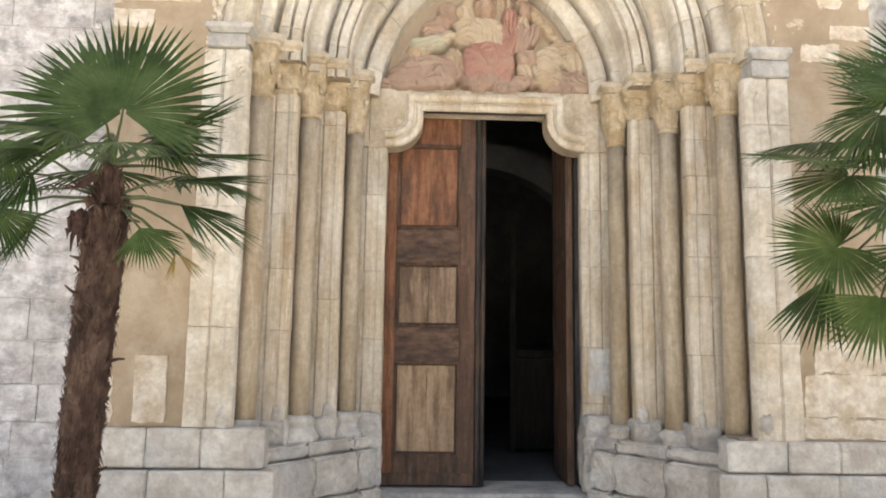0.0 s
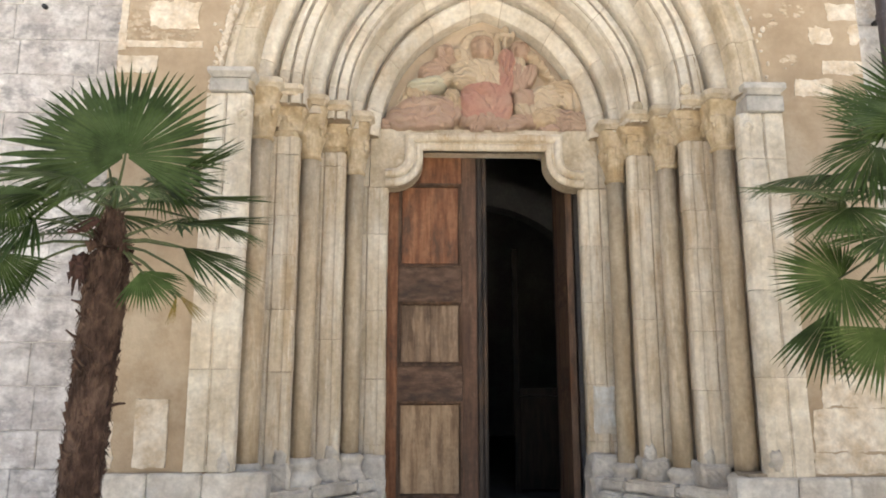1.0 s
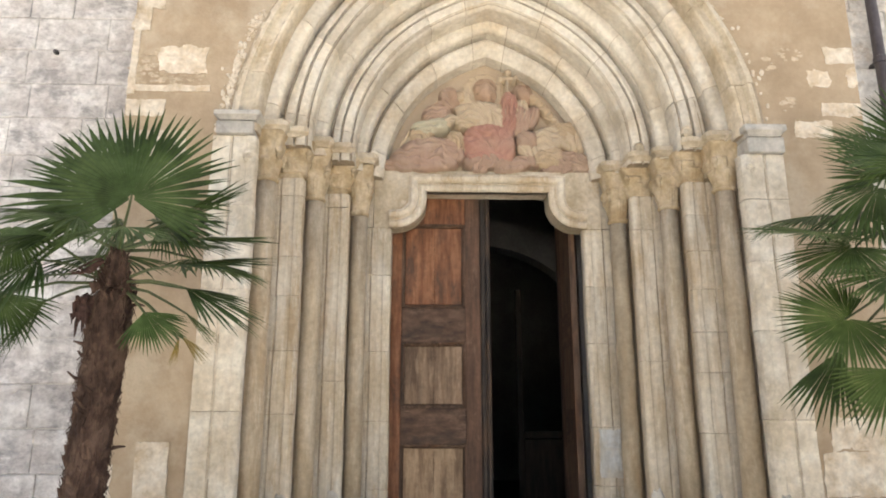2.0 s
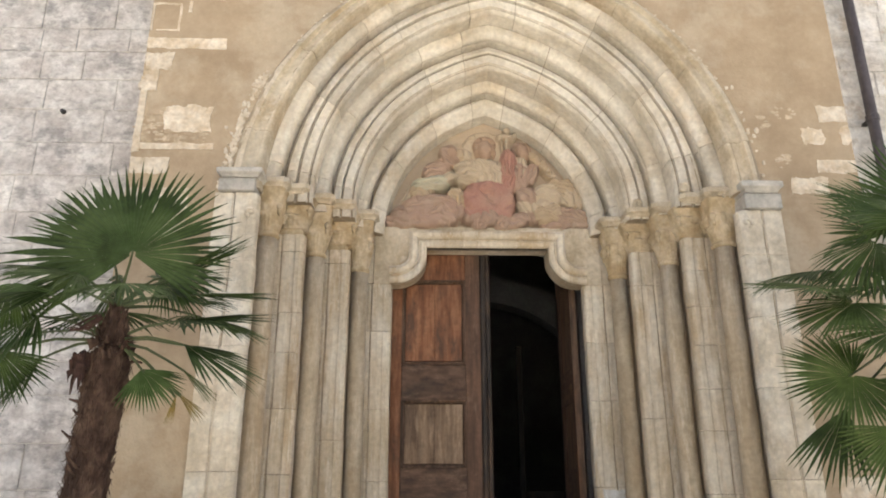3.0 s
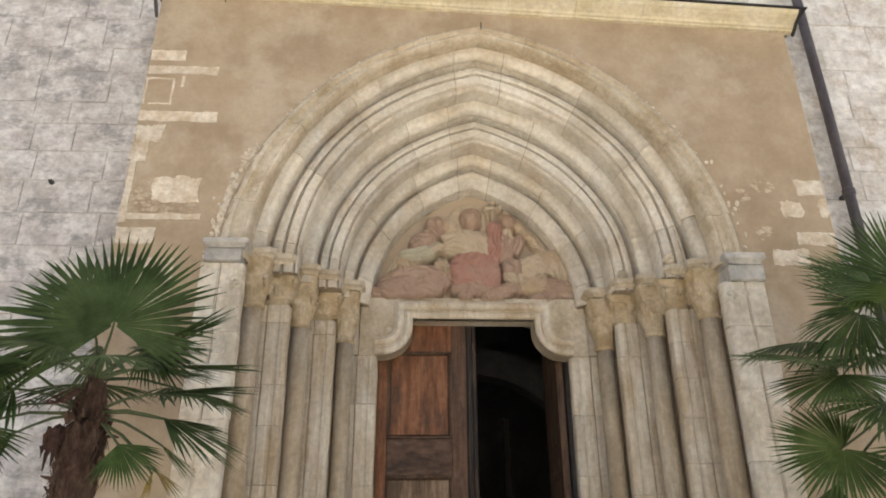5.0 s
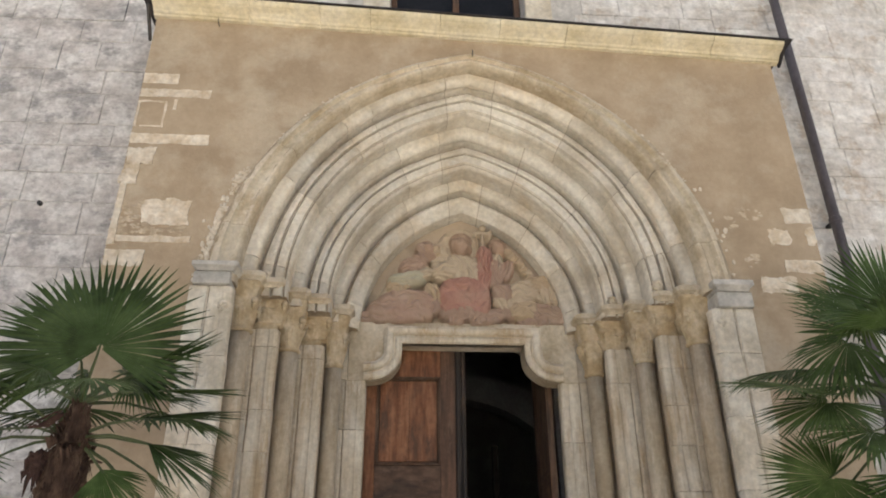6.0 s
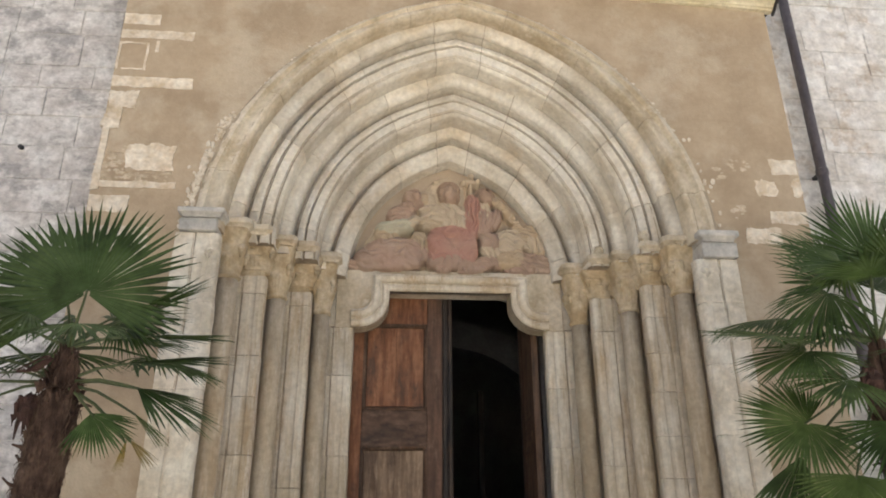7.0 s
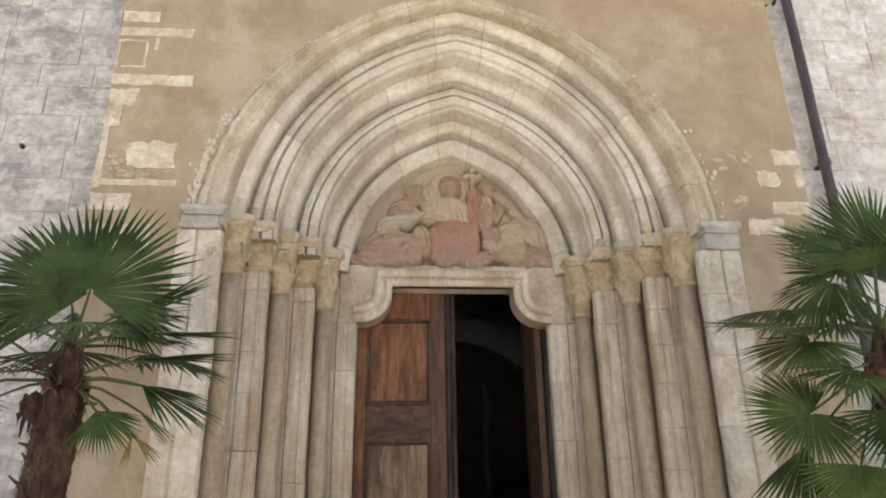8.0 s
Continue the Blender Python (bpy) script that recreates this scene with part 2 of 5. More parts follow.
def box(x0, x1, y0, y1, z0, z1, bevel=0.0, jitter=0.0):
    return add_box(bmesh.new(), x0, x1, y0, y1, z0, z1, bevel, jitter)


def add_prism(bm, outline, z0, z1, axis="z"):
    """A closed outline drawn out from z0 to z1; axis y takes the outline as x, z."""
    def co(p, h):
        return (p[0], p[1], h) if axis == "z" else (p[0], h, p[1])
    a = [bm.verts.new(co(p, z0)) for p in outline]
    b = [bm.verts.new(co(p, z1)) for p in outline]
    n = len(outline)
    bm.faces.new(a[::-1])
    bm.faces.new(b)
    for i in range(n):
        bm.faces.new((a[i], a[(i + 1) % n], b[(i + 1) % n], b[i]))
    return bm


def prism(outline, z0, z1, axis="z"):
    return add_prism(bmesh.new(), outline, z0, z1, axis)


def add_lathe(bm, profile, cx, cy, steps=20, wobble=0.0, seed=0):
    rings = []
    for r, z in profile:
        ring = []
        for k in range(steps):
            a = 2 * math.pi * k / steps
            rr = r * (1 + wobble * noise.noise((math.cos(a) * 1.5 + seed, math.sin(a) * 1.5, z * 9)))
            ring.append(bm.verts.new((cx + rr * math.cos(a), cy + rr * math.sin(a), z)))
        rings.append(ring)
    for A, B in zip(rings, rings[1:]):
        for k in range(steps):
            bm.faces.new((A[k], A[(k + 1) % steps], B[(k + 1) % steps], B[k]))
    bm.faces.new(rings[0][::-1])
    bm.faces.new(rings[-1])
    return bm


def add_blob(bm, at, size, seg=8, rough=0.0, seed=0.0):
    vs = bmesh.ops.create_uvsphere(bm, u_segments=seg, v_segments=max(4, seg - 2), radius=1)["verts"]
    for v in vs:
        k = 1 + rough * noise.noise(v.co * 2.2 + Vector((seed, seed * 1.7, 0)))
        v.co = Vector((at[0] + v.co.x * size[0] * k, at[1] + v.co.y * size[1] * k, at[2] + v.co.z * size[2] * k))
    return bm


def add_tube(bm, pts, radii, sides=6):
    rings = []
    for i, p in enumerate(pts):
        d = (Vector(pts[min(i + 1, len(pts) - 1)]) - Vector(pts[max(i - 1, 0)])).normalized()
        s = d.cross(Vector((0, 0, 1)) if abs(d.z) < 0.9 else Vector((0, 1, 0))).normalized()
        u = s.cross(d)
        rings.append([bm.verts.new(Vector(p) + radii[i] * (math.cos(2 * math.pi * k / sides) * s + math.sin(2 * math.pi * k / sides) * u)) for k in range(sides)])
    for A, B in zip(rings, rings[1:]):
        for k in range(sides):
            bm.faces.new((A[k], A[(k + 1) % sides], B[(k + 1) % sides], B[k]))
    bm.faces.new(rings[0][::-1])
    bm.faces.new(rings[-1])
    return bm


# ---------------------------------------------------------------- ground and closing walls
ground = tagged(part("ground", box(-60, 60, -80, 1.0, -0.3, 0.0), M["paving"]), "worn pale stone paving in front of the church", "ground", kind="structure")

SPRING, LEAN = 3.45, 0.50     # springing height; how far the two arc centres pass the axis


def arch_point(half, s):
    """On the pointed arch of that half span: s 0 at the left springing, 1 at the point, 2 at the right springing."""
    u = min(s, 2 - s)
    rise = min(max((u - 0.2) / 0.5, 0.0), 1.0)
    half += 0.03 * rise * rise * (3 - 2 * rise)          # fuller haunches
    if 1.0 < half < 1.47:
        half -= 0.03 * max(0.0, 1 - u / 0.3)             # legs drawn in above the imposts
    R = half + LEAN
    flat = 0.84 + 0.12 * (half - 0.85) if half < 1.612 else 0.931 - 0.2 * (half - 1.612)
    top = math.acos(-LEAN / R)
    th = math.pi - u * (math.pi - top)
    x, z = LEAN + R * math.cos(th), SPRING + flat * R * math.sin(th)
    return (x if s <= 1 else -x), z


# the plastered front of the porch, with the opening of the portal cut through
def front_wall():
    bm = bmesh.new()
    half, side = 1.76, 2.5
    pts = [(-half, 0.0)] + [arch_point(half, i / 14) for i in range(29)] + [(half, 0.0)]
    front, faces = {}, []

    def top(x):
        return 5.68 - 0.045 * x

    def v(x, z):
        key = (round(x, 5), round(z, 5))
        if key not in front:
            front[key] = bm.verts.new((x, 0.0, z))
        return front[key]
    n = len(pts)
    for i in range(1, n - 2):
        (xa, za), (xb, zb) = pts[i], pts[i + 1]
        faces.append(bm.faces.new((v(xa, za), v(xb, zb), v(xb, top(xb)), v(xa, top(xa)))))
    for sx in (-1, 1):
        p0, p1 = (pts[0], pts[1]) if sx < 0 else (pts[-1], pts[-2])
        faces.append(bm.faces.new((v(sx * side, 0), v(*p0), v(*p1), v(sx * side, p1[1]))))
        faces.append(bm.faces.new((v(sx * side, p1[1]), v(*p1), v(p1[0], top(p1[0])), v(sx * side, top(sx * side)))))
    g = bmesh.ops.extrude_face_region(bm, geom=faces)
    bmesh.ops.translate(bm, vec=(0, 0.36, 0), verts=[e for e in g["geom"] if isinstance(e, bmesh.types.BMVert)])
    return bm


wall_front = tagged(part("wall_front", front_wall(), M["plaster"]), "beige plastered porch front with patches of bare stone", "wall", kind="structure")

# main church wall behind, a core that the blocks are set on
MAIN = 0.36
core = bmesh.new()
add_box(core, -14, -2.45, MAIN + 0.009, 1.4, 0, 9.4)
add_box(core, 2.45, 14, MAIN + 0.009, 1.4, 0, 9.4)
add_box(core, -2.45, -0.66, MAIN + 0.009, 1.4, 5.63, 9.4)
add_box(core, 0.56, 2.45, MAIN + 0.009, 1.4, 5.63, 9.4)
add_box(core, -0.66, 0.56, MAIN + 0.009, 1.4, 5.63, 5.95)
add_box(core, -0.66, 0.56, MAIN + 0.009, 1.4, 8.6, 9.4)
wall_main = tagged(part("wall_main", core, M["mortar"]), "tall church wall of whitish weathered ashlar", "wall", kind="structure")

# ---------------------------------------------------------------- portal
portal = thing("portal", (0, 0.5, 0.0), "stepped pointed stone portal with columns and moulded arches", "portal", "structure")
rnd = random.Random(4)
ARRIS = 0.014


def pier_outline(sx, x_in, y0, y1, x_out, moulded):
    """The plan of one order: its front towards the viewer, its arris rolled between two quirks."""
    if moulded:
        p = [(x_out, y0), (x_in + 0.172, y0), (x_in + 0.166, y0 + 0.012), (x_in + 0.156, y0 + 0.012), (x_in + 0.150, y0), (x_in + 0.105, y0), (x_in + 0.090, y0 + 0.004), (x_in + 0.072, y0 + 0.004), (x_in + 0.058, y0 - 0.003),
             (x_in + 0.030, y0 - 0.003), (x_in + 0.008, y0 + 0.010), (x_in, y0 + 0.035), (x_in, y0 + 0.075),
             (x_in + 0.004, y0 + 0.095), (x_in + 0.075, y0 + 0.12), (x_in + 0.075, y1), (x_out, y1)]
    else:
        p = [(x_out, y0), (x_in + ARRIS, y0), (x_in, y0 + ARRIS), (x_in, y1), (x_out, y1)]
    return [(sx * x, y) for x, y in p]


def worn_prism(outline, z0, z1, amount=0.005):
    """A stone drawn out from z0 to z1 in short steps, its faces worn uneven and its two ends slightly rounded."""
    bm = bmesh.new()
    n = max(3, int((z1 - z0) / 0.07))
    cx = sum(p[0] for p in outline) / len(outline)
    zs = [z0, z0 + 0.004] + [z0 + (z1 - z0) * i / n for i in range(1, n)] + [z1 - 0.004, z1]
    rings = []
    for i, z in enumerate(zs):
        end = 0.0035 if i in (0, len(zs) - 1) else 0.0
        ring = []
        for x, y in outline:
            q = Vector((x * 5, y * 5, z * 4))
            d = amount * noise.noise(q) + 0.4 * amount * noise.noise(q * 4)
            ring.append(bm.verts.new((x + (d + end) * (1 if x > 0 else -1), y + amount * noise.noise(q + Vector((9, 0, 0))) + end, z)))
        rings.append(ring)
    k = len(outline)
    for A, B in zip(rings, rings[1:]):
        for i in range(k):
            bm.faces.new((A[i], A[(i + 1) % k], B[(i + 1) % k], B[i]))
    bm.faces.new(rings[0][::-1])
    bm.faces.new(rings[-1])
    return bm


def courses(sx, name, x_in, y0, y1, x_out, joints, z0, z1, mat, moulded=True, label=""):
    pier = part(name, prism(pier_outline(sx, x_in + 0.010, y0 + 0.010, y1, x_out - 0.008, moulded), z0, z1), M["joint"], portal, label)
    zs = [z0] + sorted(joints) + [z1]
    for a, b in zip(zs, zs[1:]):
        d = rnd.uniform(-0.003, 0.003)
        o = pier_outline(sx, x_in + d, y0 + rnd.uniform(-0.003, 0.003), y1 - 0.004, x_out, moulded)
        part("stone", worn_prism(o, a + 0.0010, b - 0.0010), mat, pier)
    return pier


CAP_LOW = 3.24
for sx in (-1, 1):
    left = sx < 0
    courses(sx, "pilaster", 1.61, -0.022, 0.322, 1.90, [1.632, 2.38, 2.93] if left else [1.582, 2.131, 2.58, 3.0], 1.03 if left else 0.975, 3.41 if left else 3.317, M["pale_stone"],
            label="cream stone pilaster beside the portal")
    courses(sx, "outer_order", 1.345, 0.33, 0.66, 1.74, [1.62, 2.03, 2.40, 2.673, 3.11] if left else [1.50, 1.894, 2.166, 2.462, 2.735, 2.997],
            1.0, CAP_LOW, M["jamb_stone"], label="moulded stone order between two columns")
    courses(sx, "inner_order", 1.06, 0.668, 0.962, 1.74, [1.85, 3.13] if left else [2.0, 2.978], 1.0, CAP_LOW, M["jamb_stone"],
            label="moulded stone order between two columns")
    courses(sx, "door_jamb", 0.755, 0.97, 1.40, 1.74, [1.10, 1.578, 2.089, 2.68] if left else [1.12, 1.539, 2.156, 2.599],
            0.47, 3.06, M["jamb_stone"], label="worn stone door jamb")
    fill = box(0.905 if sx > 0 else -1.74, 1.74 if sx > 0 else -0.905, 0.968, 1.40, 3.064, 3.5)
    part("jamb_head", fill, M["jamb_stone"], portal)

COLUMNS = [(1.585, 0.215, 0.072, 3.12), (1.30, 0.545, 0.069, 3.085), (1.003, 0.85, 0.067, 3.065)]


def capital(cx, cy, w0, w1, z0, z1, seed, square0=2.0, rings=True):
    """A bell that turns from round to square as it flares, with two tiers of leaves that curl outwards and a plain upper block."""
    bm = bmesh.new()
    h, steps, rows = z1 - z0, 72, 40
    grid = []
    for j in range(rows + 1):
        t = j / rows
        n = square0 + (7.0 - square0) * min(1.0, t * 1.4)
        w = w0 + (w1 - w0) * max(0.0, (t - 0.1) / 0.9) ** 1.5
        if rings and t < 0.10:
            w *= 1 + 0.16 * math.sin(math.pi * t / 0.10)
        ring = []
        for k in range(steps):
            a = 2 * math.pi * k / steps
            c, sn = math.cos(a), math.sin(a)
            r = w * (abs(c) ** n + abs(sn) ** n) ** (-1 / n)
            for lo, hi, ph, amp in ((0.10, 0.48, 0.0, 0.030), (0.30, 0.70, math.pi / 8, 0.036)):
                if lo < t < hi:
                    q = (t - lo) / (hi - lo)
                    leaf = max(0.0, math.cos(4 * (a + ph))) ** 0.5
                    vein = 1 - 0.45 * abs(math.sin(12 * (a + ph)))
                    r += amp * leaf * vein * (q ** 0.8 if q < 0.82 else (1 - q) / 0.18)
            p = Vector((c * 3 + seed, sn * 3, t * 4 + seed))
            r += 0.006 * noise.noise(p * 1.5) + 0.004 * noise.noise(p * 4)
            ring.append(bm.verts.new((cx + r * c, cy + r * sn, z0 + h * t)))
        grid.append(ring)
    for A, B in zip(grid, grid[1:]):
        for k in range(steps):
            bm.faces.new((A[k], A[(k + 1) % steps], B[(k + 1) % steps], B[k]))
    bm.faces.new(grid[0][::-1])
    bm.faces.new(grid[-1])
    # curled crockets under the corners
    for k in range(4):
        a = math.pi / 4 + k * math.pi / 2
        d = (w0 + 0.55 * (w1 - w0)) * 1.28
        add_blob(bm, (cx + d * math.cos(a), cy + d * math.sin(a), z0 + 0.60 * h), (0.023, 0.023, 0.026), 10, 0.4, seed + k)
        add_blob(bm, (cx + d * 0.96 * math.cos(a), cy + d * 0.96 * math.sin(a), z0 + 0.50 * h), (0.014, 0.014, 0.035), 8, 0.4, seed + k + 9)
    return bm


def base(cx, cy, r, z0, z1, seed):
    h = z1 - z0
    bm = add_lathe(bmesh.new(), [(r * 1.62, z0), (r * 1.72, z0 + h * 0.14), (r * 1.66, z0 + h * 0.3), (r * 1.42, z0 + h * 0.38), (r * 1.28, z0 + h * 0.52),
                                 (r * 1.22, z0 + h * 0.64), (r * 1.36, z0 + h * 0.72), (r * 1.40, z0 + h * 0.84), (r * 1.2, z0 + h * 0.93), (r, z1)],
                   cx, cy, 24, 0.28, seed)
    return bm


LIFT = {-1: 0.042, 1: 0.0}      # the old masonry stands higher on one side
for sx in (-1, 1):
    for i, (x, y, r, cap) in enumerate(COLUMNS):
        x *= sx
        low = 1.06 if sx < 0 else 0.985
        lift = LIFT[sx]
        col = part("column", add_lathe(bmesh.new(), [(r * 1.02, low), (r * 1.0, 1.6), (r * 0.98, 2.4), (r * 0.95, cap + lift + 0.004)], x, y, 24), M["shaft_stone"], portal,
                   "slender brown stone column", smooth=True)
        part("capital", capital(x, y, r * 0.98, (0.122, 0.118, 0.112)[i], cap + lift, 3.464 + lift, i * 3 + sx), M["capital_stone"], col, "leafy ochre stone capital", smooth=True)
        part("base", base(x, y, r * 1.12, low - 0.20, low, i * 5 + sx), M["plinth_stone"], col, "worn grey column base", smooth=True)

# leaf friezes over the square orders, and the stepped slabs that run along the springing
for sx in (-1, 1):
    up = LIFT[sx]
    for i, (x_in, y0, y1) in enumerate(((1.345, 0.33, 0.66), (1.06, 0.668, 0.962))):
        fill = prism(pier_outline(sx, x_in + 0.03, y0 + 0.03, y1, 1.74, False), CAP_LOW + 0.002, 3.462 + up)
        part("frieze_core", fill, M["capital_stone"], portal)
        part("leaf_frieze", capital(sx * (x_in + 0.088), y0 + 0.095, 0.088, 0.150, 3.245 + up, 3.462 + up, 30 + i * 4 + sx, 6.0, False), M["capital_stone"], portal,
             "weathered ochre leaf carving", smooth=True)


def abacus(cx, half_w, front, back, z0, z1, chamfer=0.03):
    """A slab with a hollow underside and cut corners, wider at the top."""
    bm = bmesh.new()
    rings = []
    h = z1 - z0
    for o, z in ((0.030, z0), (0.027, z0 + 0.15 * h), (0.016, z0 + 0.32 * h), (0.003, z0 + 0.42 * h), (0.0, z0 + 0.5 * h), (0.0, z1 - 0.006), (0.006, z1)):
        a, b, f, c = cx - half_w + o, cx + half_w - o, front + o, chamfer
        ring = [(a, f + c), (a + c, f), (cx, f), (b - c, f), (b, f + c), (b, back), (a, back)]
        rings.append([bm.verts.new((x + 0.004 * noise.noise((x * 20, y * 20, z * 20)), y + 0.004 * noise.noise((x * 20, y * 20, 7 + z * 20)), z)) for x, y in ring])
    for A, B in zip(rings, rings[1:]):
        for k in range(7):
            bm.faces.new((A[k], A[(k + 1) % 7], B[(k + 1) % 7], B[k]))
    bm.faces.new(rings[0][::-1])
    bm.faces.new(rings[-1])
    return bm


for sx in (-1, 1):
    up = LIFT[sx]
    # over column, order, column, order, column
    for k, (x, w, f, b) in enumerate(((1.565, 0.126, 0.070, 0.34), (1.425, 0.110, 0.185, 0.66), (1.275, 0.110, 0.365, 0.70), (1.125, 0.110, 0.475, 0.96), (0.965, 0.105, 0.685, 1.05))):
        d = 0.0015 * k
        part("impost_block", abacus(sx * x, w, f, b + d, 3.460 + up + d, 3.530 + up + d), M["hood_stone"], portal, "hollowed impost slab")
    if sx < 0:
        slab, fillet = (1.737, 0.150, 3.503, 3.562), (1.755, 0.122, 3.412, 3.501)
    else:
        slab, fillet = (1.768, 0.143, 3.430, 3.505), (1.778, 0.126, 3.319, 3.428)
    part("impost_slab", abacus(sx * slab[0], slab[1], -0.095, 0.33, slab[2], slab[3], 0.006), M["grey_slab"], portal, "grey impost slab with a stepped edge")
    part("impost_fillet", box(sx * fillet[0] - fillet[1], sx * fillet[0] + fillet[1], -0.055, 0.3, fillet[2], fillet[3], 0.006), M["grey_slab"], portal)
    # small curled leaf that ends the pilaster's moulding
    curl = bmesh.new()
    zc = 3.27 if sx < 0 else 3.225
    for i in range(9):
        a = math.radians(-60 + 38 * i)
        r = 0.036 - 0.0032 * i
        add_blob(curl, (sx * (1.655 + r * math.cos(a)), -0.026, zc + r * math.sin(a)), (0.013, 0.014, 0.013), 8, 0.3, i)
    part("leaf_curl", curl, M["pale_stone"], portal, "small carved leaf curl", smooth=True)

# worn carved knobs left at the feet of the arches
for x, y, z, r in ((1.355, 0.220, 3.574, 0.034), (1.099, 0.500, 3.557, 0.034), (1.561, 0.100, 3.493, 0.034), (-1.462, 0.220, 3.583, 0.034)):
    knob = bmesh.new()
    for i in range(8):
        a = math.radians(200 - 36 * i)
        add_blob(knob, (x + r * 0.75 * math.cos(a), y, z + r * math.sin(a)), (r * 0.45, 0.03, r * 0.42), 8, 0.4, i + x)
    add_blob(knob, (x, y + 0.006, z), (r * 0.8, 0.022, r), 10, 0.3, x)
    part("carved_knob", knob, M["hood_stone"], portal, "worn carved knob", smooth=True)


# ---------------------------------------------------------------- arches
def roll(cx, cy, r, a0, a1, n=8):
    return [(cx + r * math.cos(radians(a0 + (a1 - a0) * i / n)), cy + r * math.sin(radians(a0 + (a1 - a0) * i / n))) for i in range(n + 1)]


# each profile: half span and depth, from the outside over the front to the soffit
RINGS = [
    ("hood", [(1.80, 0.11), (1.80, -0.012), (1.775, -0.03), (1.745, -0.038), (1.732, -0.012), (1.722, -0.004), (1.66, -0.022), (1.648, -0.030), (1.632, -0.026),
              (1.618, -0.005), (1.612, 0.02), (1.612, 0.115)],
     [0.16, 0.42, 0.63, 0.86, 1.13, 1.36, 1.62, 1.86]),
    ("outer", [(1.70, 0.40), (1.70, 0.122), (1.625, 0.122)] + roll(1.575, 0.172, 0.05, -95, -250)
     + [(1.545, 0.235), (1.532, 0.290), (1.518, 0.290), (1.500, 0.236), (1.470, 0.228), (1.455, 0.232), (1.450, 0.264), (1.440, 0.264), (1.430, 0.232),
        (1.372, 0.236), (1.362, 0.264), (1.350, 0.240), (1.338, 0.256), (1.332, 0.275), (1.332, 0.41)],
     [0.10, 0.36, 0.60, 0.69, 0.93, 1.08, 1.33, 1.58, 1.83]),
    ("middle", [(1.42, 0.72), (1.42, 0.417), (1.325, 0.417)] + roll(1.288, 0.462, 0.046, -95, -250)
     + [(1.258, 0.525), (1.246, 0.580), (1.233, 0.580), (1.216, 0.526), (1.180, 0.516), (1.168, 0.522), (1.164, 0.552), (1.155, 0.552), (1.148, 0.520),
        (1.092, 0.524), (1.080, 0.550), (1.070, 0.528), (1.058, 0.545), (1.052, 0.565), (1.052, 0.73)],
     [0.13, 0.40, 0.74, 0.90, 1.22, 1.50, 1.80]),
    ("inner", [(1.14, 1.05), (1.14, 0.737), (1.045, 0.737)] + roll(1.010, 0.778, 0.042, -95, -250)
     + [(0.982, 0.835), (0.972, 0.884), (0.959, 0.884), (0.944, 0.834), (0.925, 0.828), (0.905, 0.836), (0.845, 0.885), (0.832, 0.90), (0.822, 1.03)],
     [0.14, 0.43, 0.71, 0.93, 1.09, 1.36, 1.63, 1.88]),
]


def add_sweep(bm, profile, s0, s1, d_half=0.0, d_y=0.0):
    n = max(2, int((s1 - s0) * 26))
    ss = sorted(set([s0 + (s1 - s0) * i / n for i in range(n + 1)] + ([1.0] if s0 < 1 < s1 else [])))
    rings = []
    for s in ss:
        ring = []
        for half, y in profile:
            x, z = arch_point(half + d_half, s)
            w = Vector((x * 5, y * 9, z * 5))
            ring.append(bm.verts.new((x + 0.004 * noise.noise(w), y + d_y + 0.006 * noise.noise(w + Vector((4, 0, 0))), z + 0.004 * noise.noise(w + Vector((0, 7, 0))))))
        rings.append(ring)
    k = len(profile)
    for A, B in zip(rings, rings[1:]):
        for i in range(k):
            bm.faces.new((A[i], B[i], B[(i + 1) % k], A[(i + 1) % k]))
    bm.faces.new(rings[0])
    bm.faces.new(rings[-1][::-1])
    return bm


for name, prof, cuts in RINGS:
    ring = part("arch_ring", add_sweep(bmesh.new(), prof, 0.0, 2.0, 0.007, 0.007), M["joint"], portal, "pointed ring of moulded cream voussoirs")
    ss = [0.0] + cuts + [2.0]
    for a, b in zip(ss, ss[1:]):
        g = 0.0018 / (prof[0][0])
        part("voussoir", add_sweep(bmesh.new(), prof, a + g, b - g, rnd.uniform(-0.002, 0.002), rnd.uniform(-0.003, 0.003)), M["hood_stone" if name == "hood" else "arch_stone"], ring)

back = part("tympanum_wall", box(-1.85, 1.85, 1.055, 1.40, 3.50, 5.60), M["joint"], portal)

# ---------------------------------------------------------------- shouldered door head
def door_edge():
    """The edge of the opening below the lintel, from left to right: two round shoulders and a straight head."""
    half = [(-0.90, 3.055), (-0.775, 3.055)]
    half += [(-0.73 + 0.245 * math.sin(radians(a)), 3.285 - 0.228 * math.cos(radians(a))) for a in range(0, 91, 10)]
    half += [(-0.485, 3.352)]
    return half + [(-x, z) for x, z in half[::-1]]


def offset_path(path, d):
    """The path moved outwards (away from the opening), mitred."""
    out = []
    for i, p in enumerate(path):
        a = Vector(path[max(i - 1, 0)])
        b = Vector(path[min(i + 1, len(path) - 1)])
        q = Vector(p)
        d1, d2 = (q - a), (b - q)
        d1 = d1.normalized() if d1.length > 1e-6 else d2.normalized()
        d2 = d2.normalized() if d2.length > 1e-6 else d1
        n1, n2 = Vector((-d1.y, d1.x)), Vector((-d2.y, d2.x))
        m = (n1 + n2).normalized()
        out.append(q + m * d / max(0.5, m.dot(n1)))
    return out


